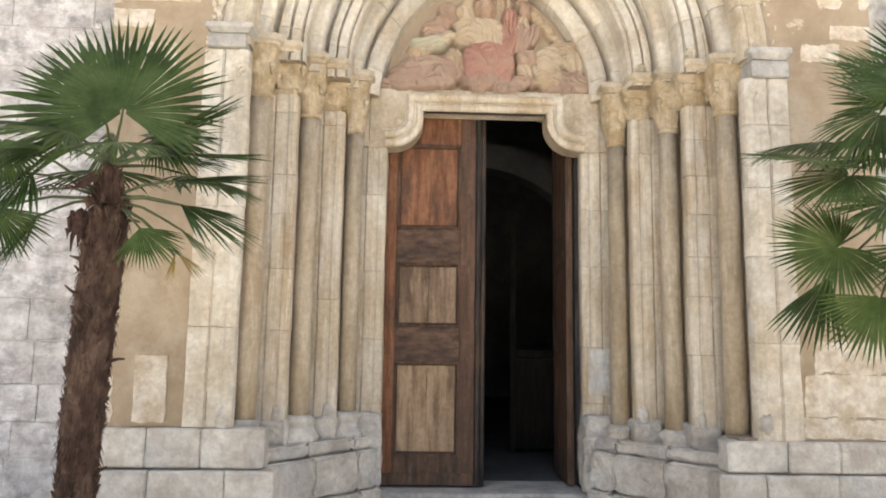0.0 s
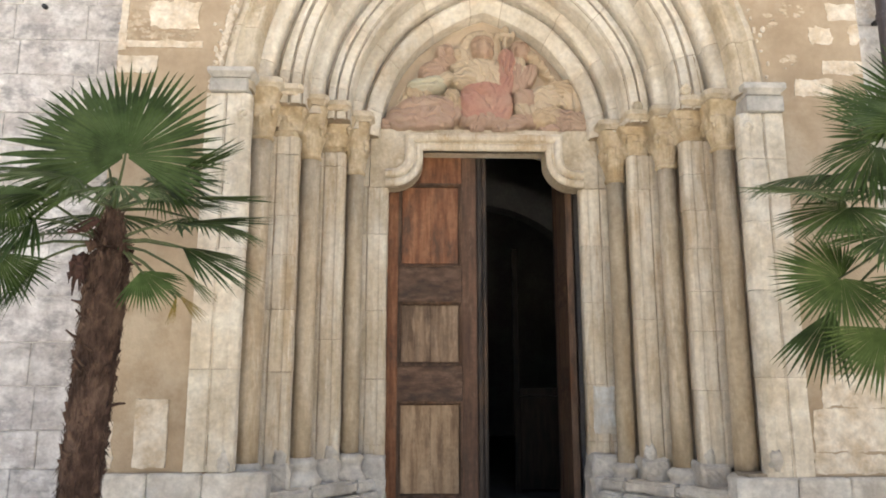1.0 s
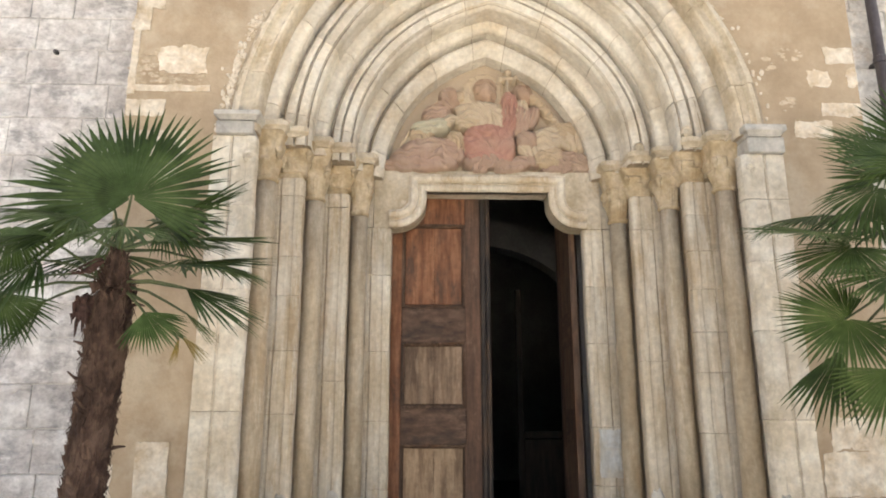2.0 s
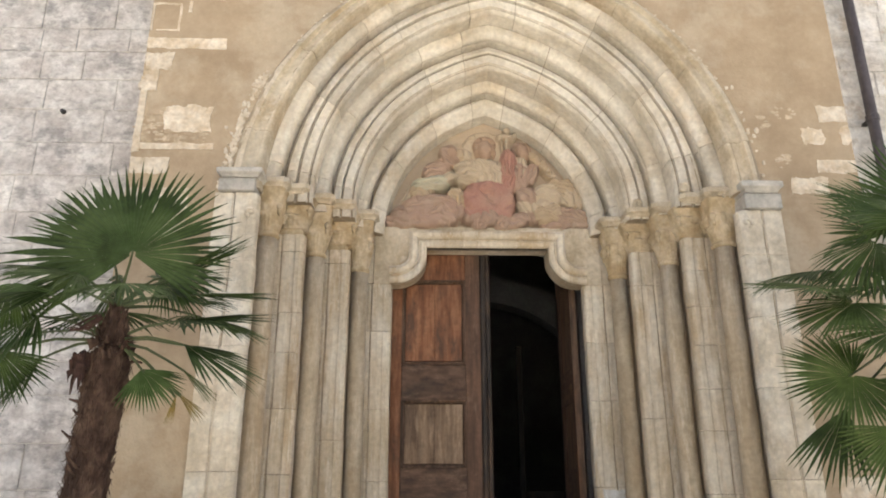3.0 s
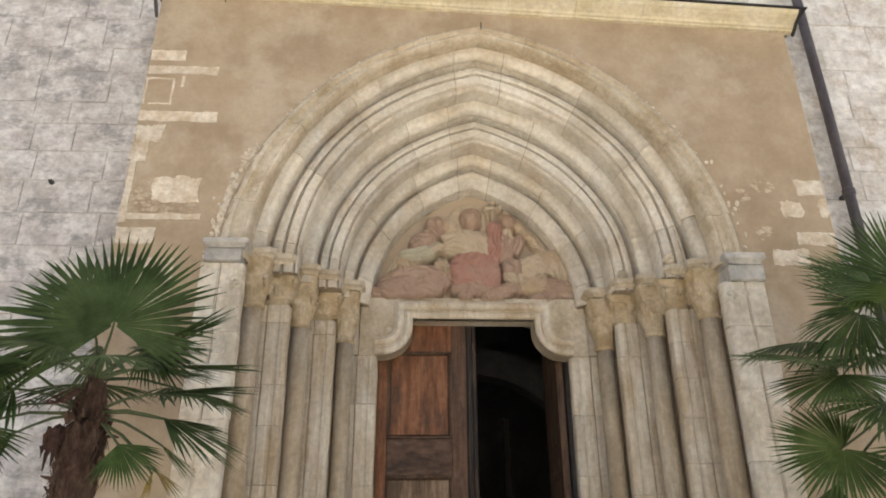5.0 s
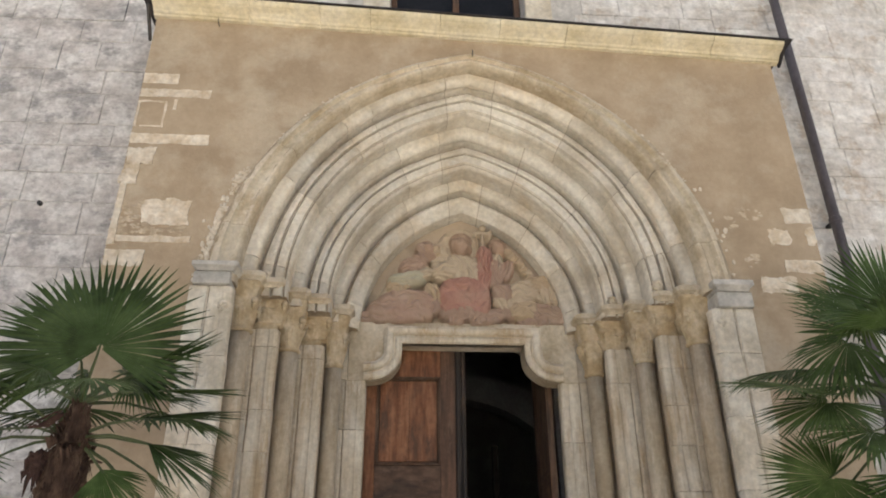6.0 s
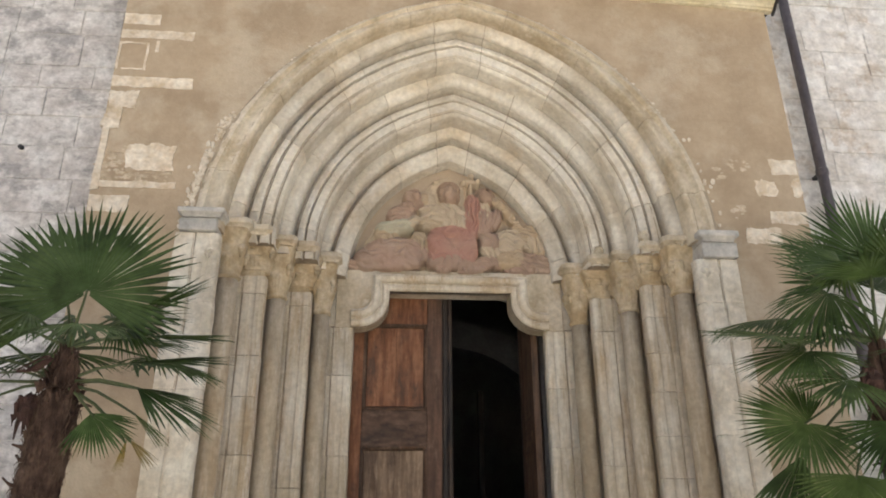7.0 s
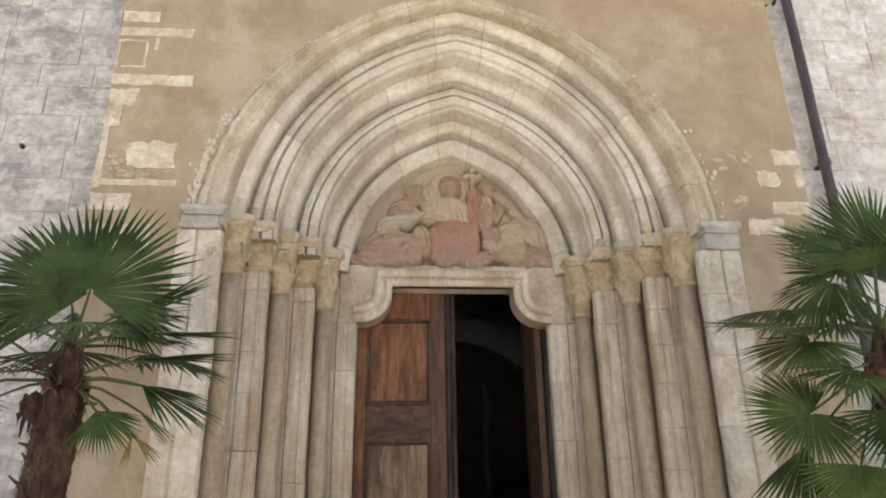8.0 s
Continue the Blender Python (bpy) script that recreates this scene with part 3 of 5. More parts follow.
def add_moulding(bm, path, prof):
    cols = [offset_path(path, d) for d, _ in prof]
    grid = [[bm.verts.new((c[i].x, y, c[i].y)) for c, (_, y) in zip(cols, prof)] for i in range(len(path))]
    for A, B in zip(grid, grid[1:]):
        for k in range(len(prof) - 1):
            bm.faces.new((A[k], B[k], B[k + 1], A[k + 1]))
    bm.faces.new(grid[0])
    bm.faces.new(grid[-1][::-1])
    return bm


edge = door_edge()
lint = bmesh.new()
outline = edge + [(0.90, 3.53), (-0.90, 3.53)]
add_prism(lint, outline, 0.955, 1.125, "y")
head = part("lintel", lint, M["hood_stone"], portal, "cream shouldered stone lintel")
inner = edge[1:-1]
part("lintel_moulding", add_moulding(bmesh.new(), inner, [(0.0, 1.0), (0.0, 0.935), (0.012, 0.922), (0.040, 0.918), (0.050, 0.926), (0.056, 0.940), (0.066, 0.940), (0.072, 0.912), (0.084, 0.900), (0.108, 0.894), (0.122, 0.902), (0.130, 0.925), (0.140, 0.928), (0.146, 1.0)]), M["jamb_stone"], head,
     "cream stepped moulding round the door head")

# ---------------------------------------------------------------- carved tympanum
def figure(*rows):
    return list(rows)


# blobs: x, z, half width, half height, turn, height, pigment, folds, turn of the folds
SEATED = figure((-0.005, 4.218, 0.184, 0.199, 0, 0.022, "halo", 0, 0), (-0.005, 4.244, 0.092, 0.112, 0, 0.06, "hair", 5, 80), (-0.005, 4.213, 0.06, 0.087, 0, 0.085, "skin", 0, 0),
                (-0.005, 4.014, 0.166, 0.133, 0, 0.065, "pale", 9, 10), (-0.142, 3.988, 0.12, 0.077, 25, 0.075, "pale", 8, 60), (0.184, 4.014, 0.074, 0.214, -4, 0.08, "red", 9, 0),
                (0.11, 3.978, 0.092, 0.112, 0, 0.072, "pale", 7, 30), (0.018, 3.755, 0.215, 0.185, 0, 0.082, "red", 8, 25), (-0.085, 3.715, 0.10, 0.130, 6, 0.086, "red", 5, 75),
                (0.135, 3.712, 0.10, 0.140, -6, 0.088, "red", 5, -65))
HEM = figure((0.023, 3.61, 0.202, 0.066, 0, 0.085, "dull", 10, 0), (-0.069, 3.569, 0.064, 0.061, 0, 0.075, "rose", 6, 0), (0.133, 3.569, 0.083, 0.056, 0, 0.075, "dull", 6, 0),
             (-0.05, 3.523, 0.064, 0.041, 10, 0.062, "dull", 0, 0), (0.124, 3.523, 0.069, 0.041, -10, 0.062, "dull", 0, 0))
STAFF = figure((0.184, 4.244, 0.014, 0.184, 3, 0.05, "pale", 0, 0), (0.184, 4.351, 0.074, 0.02, 0, 0.052, "pale", 0, 0), (0.184, 4.407, 0.032, 0.031, 0, 0.055, "pale", 0, 0),
               (0.124, 4.351, 0.028, 0.031, 0, 0.055, "pale", 0, 0), (0.248, 4.351, 0.028, 0.031, 0, 0.055, "pale", 0, 0), (0.142, 4.244, 0.014, 0.153, 6, 0.04, "ochre", 0, 0))
KNEELING = figure((-0.303, 4.172, 0.083, 0.097, 20, 0.07, "dull", 6, 60), (-0.275, 4.182, 0.046, 0.061, 20, 0.08, "skin", 0, 0), (-0.409, 4.039, 0.12, 0.087, 30, 0.06, "rose", 7, 50),
                  (-0.45, 3.906, 0.152, 0.066, 8, 0.085, "green", 6, 80), (-0.303, 3.962, 0.074, 0.051, 40, 0.08, "pale", 4, 60), (-0.519, 3.845, 0.101, 0.071, 20, 0.07, "ochre", 7, 40),
                  (-0.248, 3.768, 0.078, 0.112, 0, 0.065, "ochre", 6, 20))
KNEELING_ROBE = figure((-0.464, 3.666, 0.239, 0.148, 5, 0.085, "rose", 9, 65), (-0.638, 3.63, 0.138, 0.112, 20, 0.075, "dull", 7, 40), (-0.739, 3.589, 0.092, 0.061, 10, 0.055, "rose", 5, 30),
                       (-0.349, 3.61, 0.11, 0.077, 0, 0.08, "rose", 7, 60), (-0.23, 3.671, 0.074, 0.071, 10, 0.065, "dull", 5, 0), (-0.62, 3.809, 0.055, 0.133, -30, 0.045, "pale", 5, 0),
                       (-0.565, 3.579, 0.193, 0.046, 3, 0.07, "dull", 8, 0))
BEHIND = figure((-0.193, 4.187, 0.078, 0.071, 10, 0.048, "halo", 0, 0), (-0.216, 4.182, 0.051, 0.056, 0, 0.062, "ochre", 0, 0), (-0.174, 4.09, 0.083, 0.071, 30, 0.05, "pale", 5, 60))
ANGEL = figure((0.312, 4.223, 0.083, 0.087, 0, 0.045, "hair", 4, 0), (0.312, 4.203, 0.051, 0.066, 0, 0.072, "skin", 0, 0), (0.298, 4.08, 0.051, 0.102, 0, 0.062, "pale", 6, 0),
               (0.271, 3.978, 0.087, 0.133, 0, 0.068, "rose", 7, 10), (0.372, 4.014, 0.064, 0.102, -20, 0.06, "rose", 6, 20), (0.454, 4.116, 0.138, 0.041, -44, 0.055, "ochre", 8, 0),
               (0.505, 4.07, 0.156, 0.036, -48, 0.045, "pale", 9, 0), (0.537, 3.998, 0.12, 0.031, -52, 0.04, "ochre", 8, 0))
RECLINING = figure((0.33, 3.804, 0.083, 0.077, 0, 0.078, "dull", 4, 30), (0.344, 3.712, 0.092, 0.066, -20, 0.065, "pale", 6, 40), (0.5, 3.809, 0.129, 0.112, 25, 0.07, "pale", 8, 55),
                   (0.606, 3.876, 0.156, 0.087, 12, 0.062, "ochre", 9, 70), (0.698, 3.809, 0.11, 0.092, -25, 0.06, "pale", 7, 40))
RECLINING_ROBE = figure((0.239, 3.589, 0.11, 0.061, 22, 0.065, "rose", 6, 50), (0.376, 3.63, 0.083, 0.061, -20, 0.06, "dull", 5, 30), (0.5, 3.656, 0.129, 0.087, 10, 0.072, "ochre", 8, 60),
                        (0.675, 3.641, 0.175, 0.071, -8, 0.066, "dull", 9, 70), (0.776, 3.579, 0.092, 0.046, 0, 0.055, "rose", 5, 0), (0.606, 3.559, 0.166, 0.036, 0, 0.055, "dull", 7, 0),
                        (0.757, 3.707, 0.074, 0.071, -40, 0.05, "ochre", 5, 0))
PIGMENT = dict(skin=(0.36, 0.22, 0.16), hair=(0.30, 0.18, 0.125), halo=(0.58, 0.48, 0.35), pale=(0.54, 0.45, 0.33), red=(0.37, 0.135, 0.115), dull=(0.32, 0.20, 0.16), green=(0.47, 0.48, 0.37),
               ochre=(0.45, 0.34, 0.22), rose=(0.37, 0.23, 0.185), field=(0.52, 0.43, 0.33))


def tympanum():
    nx, nz = 330, 200
    x0, x1, z0, z1 = -0.88, 0.88, 3.515, 4.52
    blobs = [(x, z, a * 1.06, b * 1.06, math.cos(radians(t)), math.sin(radians(t)), h, PIGMENT[c], f, math.cos(radians(fa)), math.sin(radians(fa)), i)
             for i, (x, z, a, b, t, h, c, f, fa) in enumerate(SEATED + HEM + STAFF + KNEELING + KNEELING_ROBE + BEHIND + ANGEL + RECLINING + RECLINING_ROBE)]
    verts, cols, faces = [], [], []
    for j in range(nz + 1):
        for i in range(nx + 1):
            x, z = x0 + (x1 - x0) * i / nx, z0 + (z1 - z0) * j / nz
            best, c = 0.0, Vector(PIGMENT["field"])
            warp = Vector((noise.noise((x * 9, z * 9, 1.0)), noise.noise((x * 9, z * 9, 7.0)), 0)) * 0.012
            warp += Vector((noise.noise((x * 30, z * 30, 2.0)), noise.noise((x * 30, z * 30, 5.0)), 0)) * 0.006
            for bx, bz, a, b, co, si, h, pg, f, fc, fs, k in blobs:
                dx, dz = x + warp.x - bx, z + warp.y - bz
                if abs(dx) > 0.26 or abs(dz) > 0.26:
                    continue
                u, w = (dx * co + dz * si) / a, (-dx * si + dz * co) / b
                q = abs(u) ** 2.7 + abs(w) ** 2.7 if f else u * u + w * w
                if q < 1.0:
                    hh = 1.45 * h * (1 - q ** 4) ** 0.5 * (0.80 + 0.20 * (1 - q))
                    if f:
                        # drapery: sharp furrows between rounded folds, slightly bowed
                        e = (u * fc + w * fs) + 0.25 * (w * fc - u * fs) ** 2 + 0.35 * noise.noise((x * 12, z * 12, k * 3.0))
                        hh -= 0.023 * (1 - abs(math.sin(f * 0.85 * e + k * 1.3))) ** 1.5 * (1 - 0.4 * q) * (0.8 + 0.8 * noise.noise((x * 7, z * 7, k)))
                    if hh > best:
                        best, c = hh, Vector(pg)
            if best > 0.01:
                best += 0.012 * (0.5 - abs(noise.noise((x * 20, z * 15, 8.0)))) + 0.006 * (0.5 - abs(noise.noise((x * 48, z * 40, 8.0))))
            best += 0.003 * noise.noise((x * 22, z * 22, 3.0))
            wear = 0.5 + 0.5 * noise.noise((x * 6, z * 6, 11.0))
            c = c.lerp(Vector((0.50, 0.41, 0.31)), 0.12 + 0.5 * wear * wear)
            verts.append((x, 1.042 - 1.25 * best, z))
            cols.append((c.x, c.y, c.z, 1.0))
    for j in range(nz):
        for i in range(nx):
            a = j * (nx + 1) + i
            faces.append((a, a + 1, a + nx + 2, a + nx + 1))
    me = bpy.data.meshes.new("tympanum_relief")
    me.from_pydata(verts, [], faces)
    at = me.color_attributes.new("pigment", "FLOAT_COLOR", "POINT")
    at.data.foreach_set("color", [v for c in cols for v in c])
    bm = bmesh.new()
    bm.from_mesh(me)
    # a thick slab: rim drawn back to the wall
    edges = [e for e in bm.edges if e.is_boundary]
    g = bmesh.ops.extrude_edge_only(bm, edges=edges)
    for e in g["geom"]:
        if isinstance(e, bmesh.types.BMVert):
            e.co.y = 1.06
    bmesh.ops.recalc_face_normals(bm, faces=bm.faces)
    bm.to_mesh(me)
    bm.free()
    m = material("painted_relief_stone", [(0.4, 0.3, 0.2), (0.5, 0.4, 0.3)], 12, vary=0, bump=0.4, bump_scale=70)
    nt = m.node_tree
    ca = nt.nodes.new("ShaderNodeVertexColor")
    ca.layer_name = "pigment"
    mx = nt.nodes.new("ShaderNodeMix")
    mx.data_type, mx.blend_type = "RGBA", "MIX"
    mx.inputs[0].default_value = 0.22
    src = nt.nodes["Principled BSDF"].inputs["Base Color"].links[0].from_socket
    nt.links.new(ca.outputs[0], mx.inputs[6])
    nt.links.new(src, mx.inputs[7])
    nt.links.new(mx.outputs[2], nt.nodes["Principled BSDF"].inputs["Base Color"])
    return placed("tympanum_relief", me, m, portal, "carved tympanum with faded red and ochre paint", smooth=True)


tympanum()

# ---------------------------------------------------------------- door leaves
def door_leaf(name, x0, x1, y, label, dark=False):
    """A panelled leaf that faces -y; three bolection panels of two boards each."""
    door = thing(name, ((x0 + x1) / 2, y, 0.48), label, "door", "structure")
    z0, z1 = 0.485, 3.492
    a, b = x0 + 0.085, x1 - 0.200
    rows = [(0.70, 1.41, "wood_tan"), (1.68, 2.18, "wood_grey"), (2.455, 3.14, "wood_red")]
    # dark: the open leaf's indoor shade is put into its wood colour
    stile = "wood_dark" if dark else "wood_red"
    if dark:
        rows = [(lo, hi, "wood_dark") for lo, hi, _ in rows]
    part("stile", box(x0, a, y, y + 0.055, z0, z1, 0.003), M[stile], door)
    part("stile", box(b, x1 - 0.082, y, y + 0.055, z0, z1, 0.003), M["wood_stile"], door)
    zs = [z0] + [v for lo, hi, _ in rows for v in (lo, hi)] + [z1]
    mats = ["wood_dark", "wood_rail", "wood_rail", stile]
    for k in range(4):
        part("rail", box(a + 0.001, b - 0.001, y + 0.001, y + 0.054, zs[2 * k], zs[2 * k + 1], 0.003), M[mats[k]], door)
    for lo, hi, mt in rows:
        panel = part("panel", box(a, b, y + 0.040, y + 0.050, lo, hi), M["wood_dark"], door)
        mid = (a + b) / 2 + 0.005
        for p, q in ((a + 0.029, mid - 0.0006), (mid + 0.0006, b - 0.029)):
            part("board", box(p, q, y + 0.020, y + 0.042, lo + 0.029, hi - 0.029, 0.0025), M[mt], panel)
        fr = bmesh.new()
        for w, d0, d1 in ((0.009, -0.014, 0.03), (0.017, -0.004, 0.03), (0.023, 0.012, 0.03)):
            s = w
            add_box(fr, a, a + s, y + d0, y + d1, lo, hi, 0.002)
            add_box(fr, b - s, b, y + d0, y + d1, lo, hi, 0.002)
            add_box(fr, a + s, b - s, y + d0, y + d1, lo, lo + s, 0.002)
            add_box(fr, a + s, b - s, y + d0, y + d1, hi - s, hi, 0.002)
        # dark wood colour deepens the shadow lines round each panel
        part("panel_moulding", fr, M["wood_dark"], panel)
    part("meeting_strip", prism([(x1 - 0.080, y + 0.05), (x1 - 0.080, y - 0.006), (x1 - 0.070, y - 0.016), (x1 - 0.046, y - 0.016), (x1 - 0.038, y - 0.004), (x1 - 0.030, y - 0.014),
                                 (x1 - 0.010, y - 0.012), (x1, y + 0.006), (x1, y + 0.05)], z0, z1), M["wood_edge"], door, "worn grey-black strip at the meeting edge")
    part("kick_board", box(x0 + 0.01, x1 - 0.09, y - 0.01, y, z0, z0 + 0.09, 0.003), M["wood_dark"], door)
    return door


door_leaf("door_1", -0.762, 0.03, 1.15, "red-brown panelled wooden door leaf, closed and weathered pale below")
open_leaf = door_leaf("door_2", -0.70, 0.0, 0.0, "panelled wooden door leaf, swung open inwards, coloured dark for indoor shade", True)
open_leaf.matrix_basis = Matrix.Translation((0.735, 1.19, 0.48)) @ Matrix.Rotation(radians(88), 4, "Z") @ Matrix.Translation((0.35, 0, 0))
part("latch", box(-0.06, -0.02, -0.05, 0.0, 1.35, 1.50, 0.006), M["iron"], open_leaf, "dark iron latch")
bpy.data.objects["latch"].matrix_parent_inverse = Matrix.Translation((0.35, 0, -0.48))

# threshold, steps
sill = tagged(part("threshold", box(-0.79, 0.79, 0.93, 1.45, 0.30, 0.468, 0.012), M["grey_slab"]), "worn grey stone door sill", "threshold", kind="structure")
for k, (y0, y1, z) in enumerate(((0.45, 0.925, 0.405), (0.05, 0.446, 0.27), (-0.35, 0.046, 0.135))):
    w = 0.80 + 0.02 * k if k == 0 else 1.25 + 0.3 * k
    tagged(part("step", box(-w, w, y0, y1, -0.05, z, 0.012), M["pale_stone"]), "pale worn stone step before the door", "step", "steps at the door", "structure")

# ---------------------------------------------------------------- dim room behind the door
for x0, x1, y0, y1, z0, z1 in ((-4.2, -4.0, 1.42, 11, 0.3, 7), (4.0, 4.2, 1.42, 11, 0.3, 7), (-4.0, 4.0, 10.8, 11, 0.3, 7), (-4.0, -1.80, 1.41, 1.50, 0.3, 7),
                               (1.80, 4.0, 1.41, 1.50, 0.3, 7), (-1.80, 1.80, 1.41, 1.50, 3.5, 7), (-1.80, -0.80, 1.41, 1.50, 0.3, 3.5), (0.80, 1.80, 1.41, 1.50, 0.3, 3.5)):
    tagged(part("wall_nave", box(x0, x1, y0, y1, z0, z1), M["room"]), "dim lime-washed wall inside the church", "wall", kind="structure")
tagged(part("floor", box(-4, 4, 1.45, 10.8, 0.3, 0.465), M["shaded_floor"]), "stone floor inside the church, coloured dark for the indoor shade", "floor", kind="structure")
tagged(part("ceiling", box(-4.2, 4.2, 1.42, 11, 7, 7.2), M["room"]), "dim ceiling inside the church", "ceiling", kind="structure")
rib = bmesh.new()
for cy, half, z0 in ((3.4, 1.9, 2.3), (5.2, 1.7, 2.2)):
    ring = []
    for i in range(25):
        a = math.pi * i / 24
        ring.append([rib.verts.new((0.3 - r * math.cos(a), cy + d, z0 + 1.05 * r * math.sin(a))) for r, d in ((half, 0), (half + 0.35, 0), (half + 0.35, 0.35), (half, 0.35))])
    for A, B in zip(ring, ring[1:]):
        for k in range(4):
            rib.faces.new((A[k], A[(k + 1) % 4], B[(k + 1) % 4], B[k]))
    for sx in (-1, 1):
        xa = 0.3 + sx * half
        add_box(rib, min(xa, xa + sx * 0.35), max(xa, xa + sx * 0.35), cy, cy + 0.35, 0.465, z0)
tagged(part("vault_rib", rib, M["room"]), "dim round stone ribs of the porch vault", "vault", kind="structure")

# a wooden screen that stands inside the door
M["wood_black"] = material("black_brown_stained_wood", [(0.012, 0.009, 0.007), (0.022, 0.015, 0.011), (0.035, 0.024, 0.017)], 5.0, stretch=(4.5, 4.5, 0.6), rough=0.7)
screen = thing("inner_screen", (0.75, 3.0, 0.466), "black-brown stained wooden screen standing inside the church door", "screen")
part("post", box(0.47, 0.53, 2.97, 3.03, 0.466, 2.95, 0.006), M["wood_black"], screen)
part("post", box(1.17, 1.23, 2.97, 3.03, 0.466, 2.95, 0.006), M["wood_black"], screen)
part("rail", box(0.532, 1.168, 2.975, 3.025, 1.42, 1.50, 0.006), M["wood_black"], screen)
part("panel", box(0.532, 1.168, 2.985, 3.015, 0.50, 1.415, 0.006), M["wood_black"], screen)

# ---------------------------------------------------------------- plinth
M["limewash"] = material("pale_blue_limewash", [(0.46, 0.45, 0.42), (0.58, 0.58, 0.56), (0.66, 0.66, 0.64)], 6.0, stretch=(3, 3, 0.6), vary=0, bump=0.3, stain=(0.5, 0.42, 0.3), stain_scale=5, stain_amount=0.7)
def worn(bm, cuts=5, amount=0.022):
    """Weathered: cut finer and worn uneven."""
    bmesh.ops.subdivide_edges(bm, edges=list(bm.edges), cuts=cuts, use_grid_fill=True)
    for v in bm.verts:
        q = v.co * 9
        v.co += amount * Vector((noise.noise(q), noise.noise(q + Vector((5, 0, 0))), 0.5 * noise.noise(q + Vector((0, 8, 0)))))
        v.co += 0.3 * amount * noise.noise(v.co * 40) * Vector((1, 1, 1))
    return bm


plinth = tagged(part("plinth", box(-2.5, -1.50, 0.004, 0.2, 0.0, 1.02), M["joint"]), "grey stone plinth along the foot of the porch", "plinth", kind="structure")
part("plinth_core", box(1.50, 2.5, 0.004, 0.2, 0.0, 1.0), M["joint"], plinth)
rp = random.Random(9)
for sx in (-1, 1):
    for z0, z1, y, cuts in ((0.795, 1.028 if sx < 0 else 0.985, -0.055, [1.40, 1.78, 2.10, 2.50]), (0.53, 0.79, -0.10, [1.33, 1.62, 2.06, 2.50]),
                            (0.0, 0.525, -0.13, [1.33, 1.75, 2.15, 2.50])):
        for a, b in zip(cuts, cuts[1:]):
            x0, x1 = sorted((sx * (a + 0.002), sx * (b - 0.002)))
            part("block", box(x0, x1, y + rp.uniform(-0.006, 0.006), 0.1, z0 + 0.002, z1 - 0.002, 0.012, 0.003), M["plinth_stone"], plinth)
    # the splayed foot below the columns
    for z0, z1, grow in ((0.80, 0.885, 0.0), (0.535, 0.795, 0.055), (0.0, 0.53, 0.10)):
        line = [(1.66, -0.04), (1.47, 0.05), (1.20, 0.40), (0.93, 0.70), (0.80, 0.86)]
        for (xa, ya), (xb, yb) in zip(line, line[1:]):
            dx, dy = xb - xa, yb - ya
            n = math.hypot(dx, dy)
            ox, oy = dy / n * -grow, dx / n * grow
            e = 0.002
            q = [(xa + dx * e + ox, ya + dy * e + oy), (xb - dx * e + ox, yb - dy * e + oy), (xb - dx * e + 0.35, yb + 0.35), (xa + dx * e + 0.35, ya + 0.35)]
            bm = prism([(sx * x, y) for x, y in q], z0, z1)
            bmesh.ops.bevel(bm, geom=list(bm.edges), offset=0.018, segments=2, affect="EDGES")
            part("block", worn(bm), M["plinth_stone"], plinth)
    # small pedestals that carry the square orders
    for x, y, w in ((1.43, 0.36, 0.10), (1.15, 0.69, 0.10), (0.85, 0.93, 0.10)):
        bm = worn(box(sx * x - w, sx * x + w, y - 0.06, y + 0.2, 0.85, 1.035, 0.02, 0.008))
        part("block", bm, M["plinth_stone"], plinth)
    bm = worn(box(sx * 0.86 - 0.115, sx * 0.86 + 0.115, 0.86, 1.1, 0.50, 0.90, 0.03, 0.01))
    part("block", bm, M["plinth_stone"], plinth)

    # stops that end the mouldings just above the bases
    for x, y, z, w in ((1.665, -0.03, 1.10, 0.045), (1.40, 0.325, 1.09, 0.05), (1.115, 0.66, 1.08, 0.05)):
        part("moulding_stop", add_blob(bmesh.new(), (sx * x, y + 0.012, z - 0.02), (w * 0.85, 0.026, 0.065), 12, 0.55, x * 7 + sx), M["plinth_stone"], plinth, "worn carved stop", smooth=True)

# ---------------------------------------------------------------- bare stones in the plaster
def patch(x0, x1, z0, z1, proud=0.0028, rag=0.014, seed=0, mat="bare_stone", y=0.0, owner=None, name="exposed_stone"):
    pts, n = [], 24
    for i in range(n):
        pts.append((x0 + (x1 - x0) * i / n, z0))
    for i in range(8):
        pts.append((x1, z0 + (z1 - z0) * i / 8))
    for i in range(n):
        pts.append((x1 - (x1 - x0) * i / n, z1))
    for i in range(8):
        pts.append((x0, z1 - (z1 - z0) * i / 8))
    pts = [(x + rag * (noise.noise((x * 11, z * 11, seed)) + 0.6 * noise.noise((x * 45, z * 45, seed))),
            z + rag * (noise.noise((x * 11, z * 11, seed + 9.0)) + 0.6 * noise.noise((x * 45, z * 45, seed + 9.0)))) for x, z in pts]
    bm = prism(pts, y - proud, y + 0.02, "y")
    part(name, bm, M[mat], owner or wall_front)


